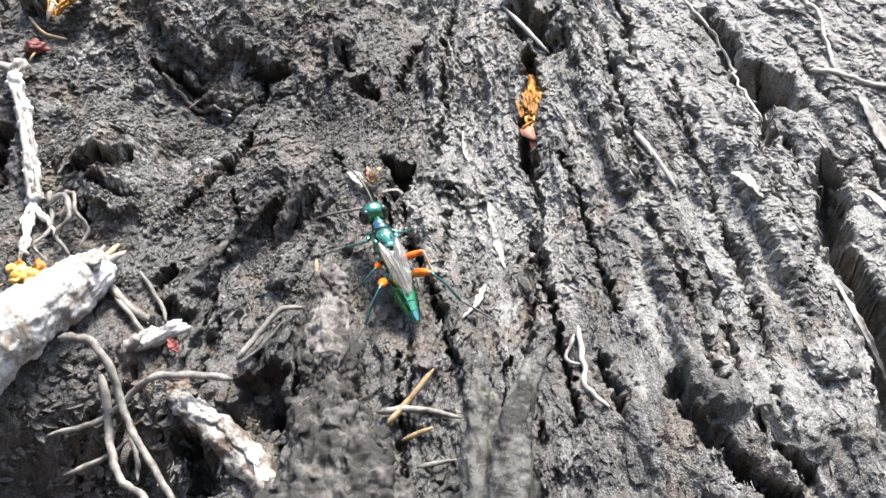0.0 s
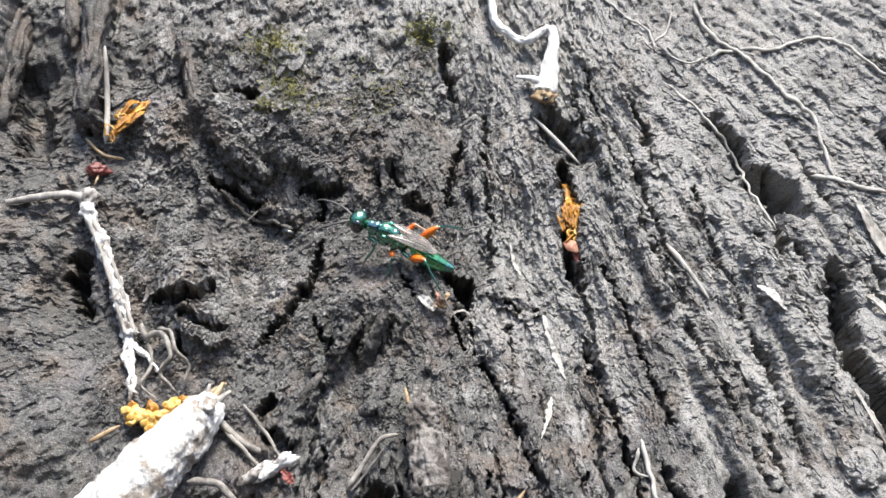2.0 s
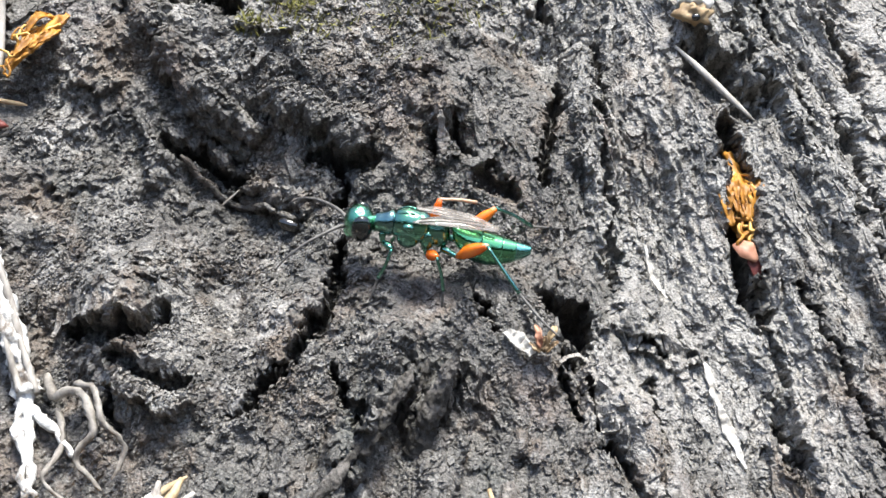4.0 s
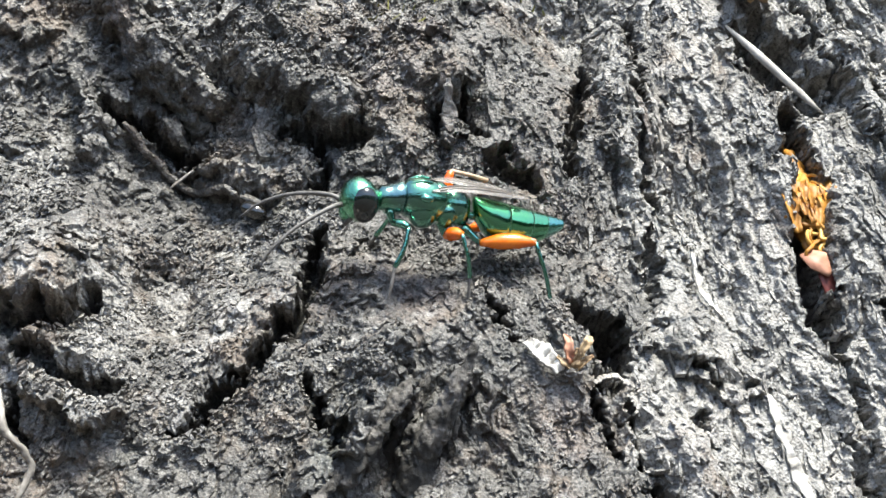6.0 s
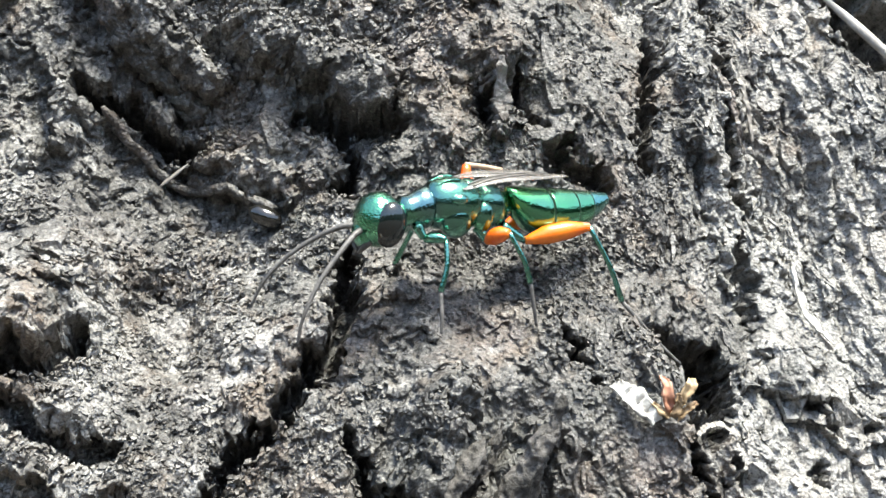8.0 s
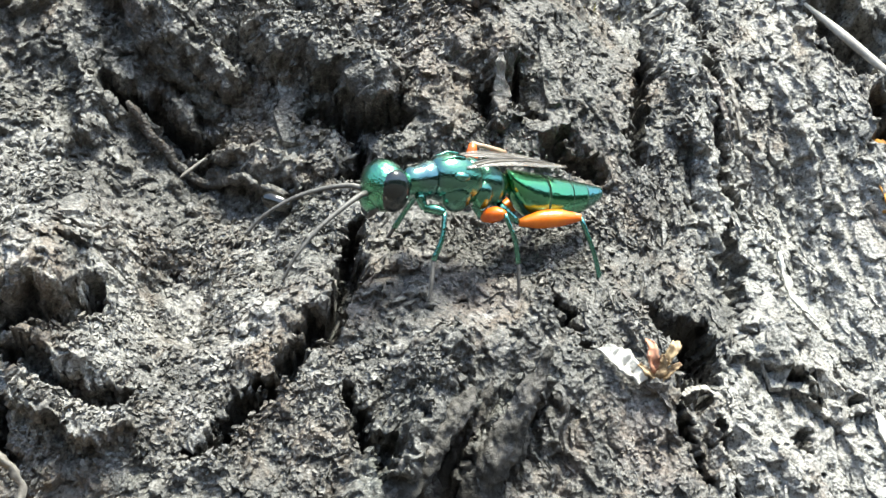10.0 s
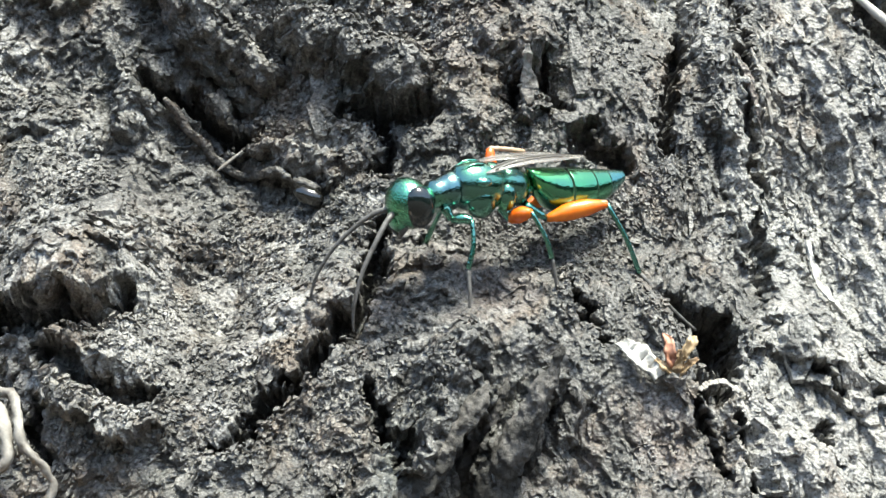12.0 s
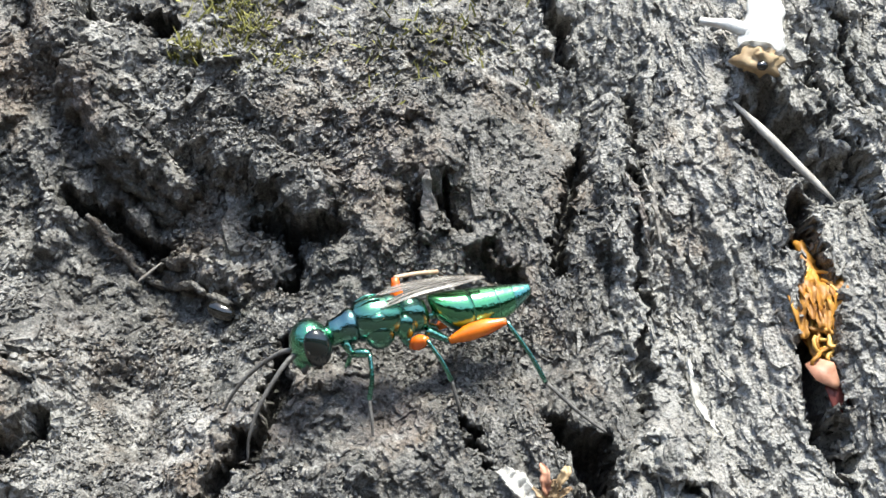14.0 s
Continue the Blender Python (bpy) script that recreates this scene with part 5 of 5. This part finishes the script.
def make_wasp():
    wasp = empty("wasp", pose(0, 0, 0), "emerald green cockroach wasp with orange thighs walking on bark", "wasp")
    head = part("head", ball(bmesh.new(), (0, 0, 0), (1.8, 2.15, 2.05), None, 24, 0.02), EMERALD, wasp, "pitted metallic green head")
    head.location = Vector((9.75, 0, -0.1)) * 0.001
    for side in (1, -1):
        part("eye", ball(bmesh.new(), (-0.25, side * 1.46, 0.02), (1.25, 0.98, 1.7), None, 24), EYE, head, "large dark compound eye")
        part("mandible", tube(bmesh.new(), spline([(0.7, side * 0.8, -1.3), (1.2, side * 0.7, -2.0), (1.1, side * 0.1, -2.5)], 5), [0.34, 0.12], 8), FEELER, head)
    part("face", ball(bmesh.new(), (1.0, 0, -1.0), (0.85, 1.15, 1.1), None, 12), EMERALD, head)
    part("neck", lathe(bmesh.new(), [(9.0, 0.1, 0.7, 0.75), (8.5, 0.15, 0.9, 1.0), (8.2, 0.2, 0.75, 0.85), (7.8, 0.25, 0.8, 0.9)], 16), THORAX, wasp)
    part("pronotum", lathe(bmesh.new(), [(8.25, 0.2, 0.7, 0.8), (7.9, 0.35, 1.25, 1.15), (7.4, 0.4, 1.2, 1.2), (6.7, 0.5, 1.35, 1.4), (6.1, 0.6, 1.6, 1.65), (5.6, 0.55, 1.35, 1.4)], 20), THORAX, wasp)
    part("thorax", lathe(bmesh.new(), [(6.0, 0.7, 1.1, 1.2), (5.5, 0.75, 1.65, 1.75), (4.4, 0.75, 1.95, 2.05), (3.2, 0.7, 1.95, 2.0), (2.2, 0.65, 1.75, 1.85), (1.6, 0.6, 1.3, 1.4)], 24), THORAX, wasp)
    for side in (1, -1):
        part("side_plate", ball(bmesh.new(), (3.9, side * 1.25, -0.25), (1.35, 0.85, 1.35), None, 14), THORAX, wasp)
        part("rear_side_plate", ball(bmesh.new(), (1.6, side * 1.2, -0.1), (0.9, 0.75, 1.2), None, 14), THORAX, wasp)
        part("wing_base", ball(bmesh.new(), (4.0, side * 1.75, 1.5), (0.7, 0.45, 0.4), None, 10), DARK_GREEN, wasp)
        part("back_furrow", tube(bmesh.new(), spline([(5.5, side * 0.6, 2.28), (4.4, side * 0.65, 2.72), (3.4, side * 0.6, 2.68)], 4), [0.1, 0.1], 6), DARK_GREEN, wasp)
    part("scutellum", ball(bmesh.new(), (2.6, 0, 2.15), (0.9, 1.0, 0.5), None, 12), THORAX, wasp)
    part("propodeum", lathe(bmesh.new(), [(2.0, 0.5, 1.3, 1.5), (1.3, 0.5, 1.6, 1.75), (0.2, 0.4, 1.6, 1.75), (-0.5, 0.2, 1.25, 1.4), (-0.8, 0.0, 0.6, 0.7)], 20), THORAX, wasp)
    part("waist", lathe(bmesh.new(), [(-0.5, -0.1, 0.35, 0.4), (-1.1, -0.15, 0.3, 0.32), (-1.7, -0.05, 0.5, 0.5)], 12), DARK_GREEN, wasp)
    shape = [(-0.95, 0.3, 0.3), (-1.15, 0.75, 0.72), (-1.6, 1.2, 1.2), (-2.6, 1.68, 1.7), (-4.0, 1.9, 2.0), (-5.6, 1.85, 1.95), (-7.0, 1.62, 1.7), (-8.4, 1.25, 1.3), (-9.6, 0.85, 0.85), (-10.3, 0.5, 0.5)]
    xs = [q[0] for q in shape][::-1]
    for name, a, b in (("abdomen_segment", -0.95, -4.6), ("abdomen_segment", -4.5, -7.0), ("abdomen_segment", -6.9, -8.6), ("abdomen_tip", -8.5, -10.3)):
        st = []
        for k in range(13):
            x = a + (b - a) * (k / 12) ** (1.6 if a > -1 else 1.0)
            w, t = (float(np.interp(x, xs, [q[i] for q in shape][::-1])) for i in (1, 2))
            rim = 0.996 if k == 0 else (1.006 if k == 12 and b > -10 else 1.0)
            st.append((x, 1.75 - t * 0.92 + 0.115 * (x + 1), w * rim, t * rim))
        part(name, lathe(bmesh.new(), st, 24), ABDOMEN if name != "abdomen_tip" else DARK_GREEN, wasp)
    for side in (1, -1):
        s = spline([(3.6, side * 1.35, 2.15), (1.0, side * 1.0, 2.6 + 0.08 * side), (-2.5, side * 0.45, 2.6 + 0.12 * side), (-6.2, side * 0.2, 2.3 + 0.12 * side)], 7)
        wing = part("wing", blade(bmesh.new(), s, list(np.interp(np.linspace(0, 1, len(s)), (0, 0.3, 0.7, 1), (0.5, 1.7, 2.3, 0.7))), 0.05, -0.12 * side), WING, wasp, "smoky folded wing")
        for y in (-0.35, 0.3):
            q = [p + Vector((0, y, 0.08)) for p in s[2:-3]]
            part("vein", tube(bmesh.new(), q, [0.06, 0.035], 5), FEELER, wing)
    legs = {}
    # hip, knee, ankle, toe; thigh radius
    for name, hip, trochanter, knee, ankle, toe, thick in (
        ("front_leg", (6.9, 0.8, -0.5), (6.6, 1.4, -1.4), (5.3, 2.4, -1.3), (6.2, 3.7, -4.8), (6.6, 4.9, -7.6), 0.4),
        ("middle_leg", (1.9, 1.0, -0.9), (1.4, 1.6, -1.9), (0.4, 3.2, -0.9), (-0.9, 4.6, -4.5), (-1.2, 5.4, -7.6), 0.62),
        ("hind_leg", (-0.2, 1.0, -1.0), (-2.0, 1.7, -2.1), (-6.9, 3.0, -1.0), (-9.2, 5.0, -6.6), (-13.2, 8.0, -11.2), 0.72),
    ):
        for side in (1, -1):
            flip = lambda p: (p[0], p[1] * side, p[2])
            if name == "middle_leg" and side < 0:
                knee, ankle, toe = (0.9, 3.0, 2.9), (-3.6, 5.2, 1.7), (-5.6, 7.0, 0.0)
            hp = flip(hip)
            coxa = limb("leg", [hip and hp, flip(trochanter)], (0.48, 0.28), DARK_GREEN, wasp, hp, "slender leg with an orange thigh" if thick > 0.5 else "slender dark green leg", 10)
            coxa.location = Vector(hp) * 0.001
            lean = Vector(trochanter).lerp(Vector(knee), 0.5) + Vector((0, 0, 0.12))
            limb("thigh", [flip(trochanter), flip(lean), flip(knee)], (0.3, thick * 1.05, thick, 0.3), ORANGE if thick > 0.5 else DARK_GREEN, coxa, hp, "orange thigh" if thick > 0.5 else "", 12)
            bend = Vector(knee).lerp(Vector(ankle), 0.5) + Vector((-0.15, 0.25, 0))
            if name == "hind_leg":
                limb("knee", [flip(Vector(trochanter).lerp(Vector(knee), 0.78) + Vector((0, 0, 0.14))), flip(knee)], (0.34, 0.4, 0.3), KNEE, coxa, hp, "pale tan knee", 10)
            limb("shin", [flip(knee), flip(bend), flip(ankle)], (0.2, 0.2, 0.24), KNEE if (name, side) == ("middle_leg", -1) else DARK_GREEN, coxa, hp)
            sag = Vector(ankle).lerp(Vector(toe), 0.55) + Vector((0, 0.2, -0.25))
            limb("foot", [flip(ankle), flip(sag), flip(toe)], (0.18, 0.15, 0.11), FEELER, coxa, hp)
            legs[name, side] = coxa
    feelers = {}
    for side in (1, -1):
        pts = [(0, 0, 0), (0.9, side * 0.35, -0.35), (2.3, side * 0.8, -1.6), (3.9, side * 1.15, -3.6), (5.0, side * 1.4, -6.0), (5.3, side * 1.5, -8.0)]
        a = limb("antenna", pts, (0.26, 0.22, 0.19, 0.15, 0.1), FEELER, wasp, (0, 0, 0), "long grey antenna")
        a.location = Vector((11.2, side * 0.5, -0.6)) * 0.001
        feelers[side] = a
    return wasp, head, legs, feelers


WASP, HEAD, LEGS, FEELERS = make_wasp()


def motions():
    walk(WASP, [
        (0.0, pose(0.00885, -0.01356, 0.23625, -44.0, -59.5, 150.7)),
        (0.5, pose(0.00735, -0.00768, 0.24665, -29.6, -68.8, 127.1)),
        (1.0, pose(0.00275, -0.00258, 0.25565, -39.8, -56.1, 155.5)),
        (1.5, pose(-0.00165, 0.00015, 0.26048, -44.0, -40.9, 170.0)),
        (2.0, pose(-0.00450, 0.00155, 0.26188, -51.9, -27.3, 179.1)),
        (2.5, pose(-0.00650, 0.00120, 0.26127, -39.6, -24.8, 178.8)),
        (3.0, pose(-0.00780, 0.00130, 0.26144, -39.4, -17.9, 178.2)),
        (3.5, pose(-0.00920, 0.00180, 0.26231, -34.3, -11.7, 178.4)),
        (4.0, pose(-0.00900, 0.00214, 0.26292, -31.8, -9.7, 178.6)),
        (4.2, pose(-0.00810, 0.00239, 0.26336, -31.3, -12.3, 178.2)),
        (6.3, pose(-0.00810, 0.00283, 0.26414, -23.3, 0.5, -160.4)),
        (6.5, pose(-0.00960, 0.00303, 0.26449, -22.9, 2.8, -158.3)),
        (7.0, pose(-0.01010, 0.00386, 0.26597, -29.6, -3.7, -162.4)),
        (7.5, pose(-0.01010, 0.00317, 0.26475, -17.5, 6.3, -156.2)),
        (8.0, pose(-0.01070, 0.00322, 0.26484, -14.2, 7.0, -158.8)),
        (8.5, pose(-0.01040, 0.00377, 0.26579, -15.6, 5.1, -158.3)),
        (9.0, pose(-0.00970, 0.00337, 0.26510, -18.3, 4.3, -155.8)),
        (9.2, pose(-0.01050, 0.00332, 0.26501, -24.0, 3.5, -157.1)),
        (11.5, pose(-0.01010, 0.00258, 0.26370, -18.9, 7.6, -155.2)),
        (12.0, pose(-0.01020, 0.00283, 0.26414, -17.3, 10.1, -154.6)),
        (12.5, pose(-0.00990, 0.00278, 0.26405, -18.1, 11.8, -158.7)),
        (13.0, pose(-0.01040, 0.00293, 0.26431, -17.1, 15.2, -159.9)),
        (13.5, pose(-0.00950, 0.00288, 0.26423, -14.4, 15.6, -162.8)),
        (14.0, pose(-0.00930, 0.00308, 0.26457, -15.7, 15.1, -165.1)),
    ])
    # legs step while it walks, then stand; poses about the hips
    steps = [0.25 * k for k in range(15)] + [4.2, 6.3, 6.5, 6.8, 7.1, 7.5, 8.0, 9.0, 11.5, 14.0]
    for (name, side), leg in LEGS.items():
        phase = {"front_leg": 0.0, "middle_leg": 0.5, "hind_leg": 0.0}[name] + (0.5 if side < 0 else 0.0)
        at, rows = leg.location.copy(), []
        for t in steps:
            going = 1.0 if t < 3.2 else (0.35 if t < 7.3 else 0.0)
            swing = 15 * going * math.sin(2 * math.pi * (1.6 * t + phase))
            splay = (34 if (name, side) != ("middle_leg", -1) else -55) * max(0.0, 1 - t / 3.2)
            raise_ = 8 * going * max(0.0, math.cos(2 * math.pi * (1.6 * t + phase)))
            drawn = min(1.0, max(0.0, (5.2 - t) / 1.6)) if name == "hind_leg" else 0.0
            if name == "hind_leg":
                splay, swing = 0.0, swing * (1 - 0.5 * drawn)
            rows.append((t, Matrix.Translation(at) @ pose(0, 0, 0, side * (splay + raise_), 44 * drawn, side * (swing - 14 * drawn))))
        walk(leg, rows)
    waves = [(0, 40, 25), (0.6, 30, 10), (1.2, 45, 30), (1.8, 30, 12), (2.4, 10, 22), (3.0, 45, 5), (3.5, 5, 15), (4.0, 35, 28), (4.2, 35, 20), (6.3, 20, 12), (6.5, 10, 8),
             (7.0, 22, 4), (7.3, 0, 10), (7.7, 42, 20), (8.1, 0, 5), (8.5, -10, 8), (9.0, 5, 24), (9.2, 30, 10), (11.3, -8, 6), (11.7, -10, 4), (12.1, 2, 8), (12.5, 4, 6), (13.0, 8, 6), (13.5, 4, 9), (14.0, 10, 6)]
    for side, feeler in FEELERS.items():
        at = feeler.location.copy()
        walk(feeler, [(t, Matrix.Translation(at) @ pose(0, 0, 0, 0, -up + 5 * side, side * out + 42 * max(0.0, 1 - t / 2.2))) for t, up, out in waves])
    at = HEAD.location.copy()
    walk(HEAD, [(t, Matrix.Translation(at) @ pose(0, 0, 0, 0, nod, yaw)) for t, nod, yaw in ((0, 0, 0), (1, 0, 12), (2.5, 6, -6), (4.2, 4, 8), (6.3, 8, 0), (7.7, -8, 0), (9.2, 0, 0), (11.3, 10, 0), (14.0, 6, 0))])


motions()
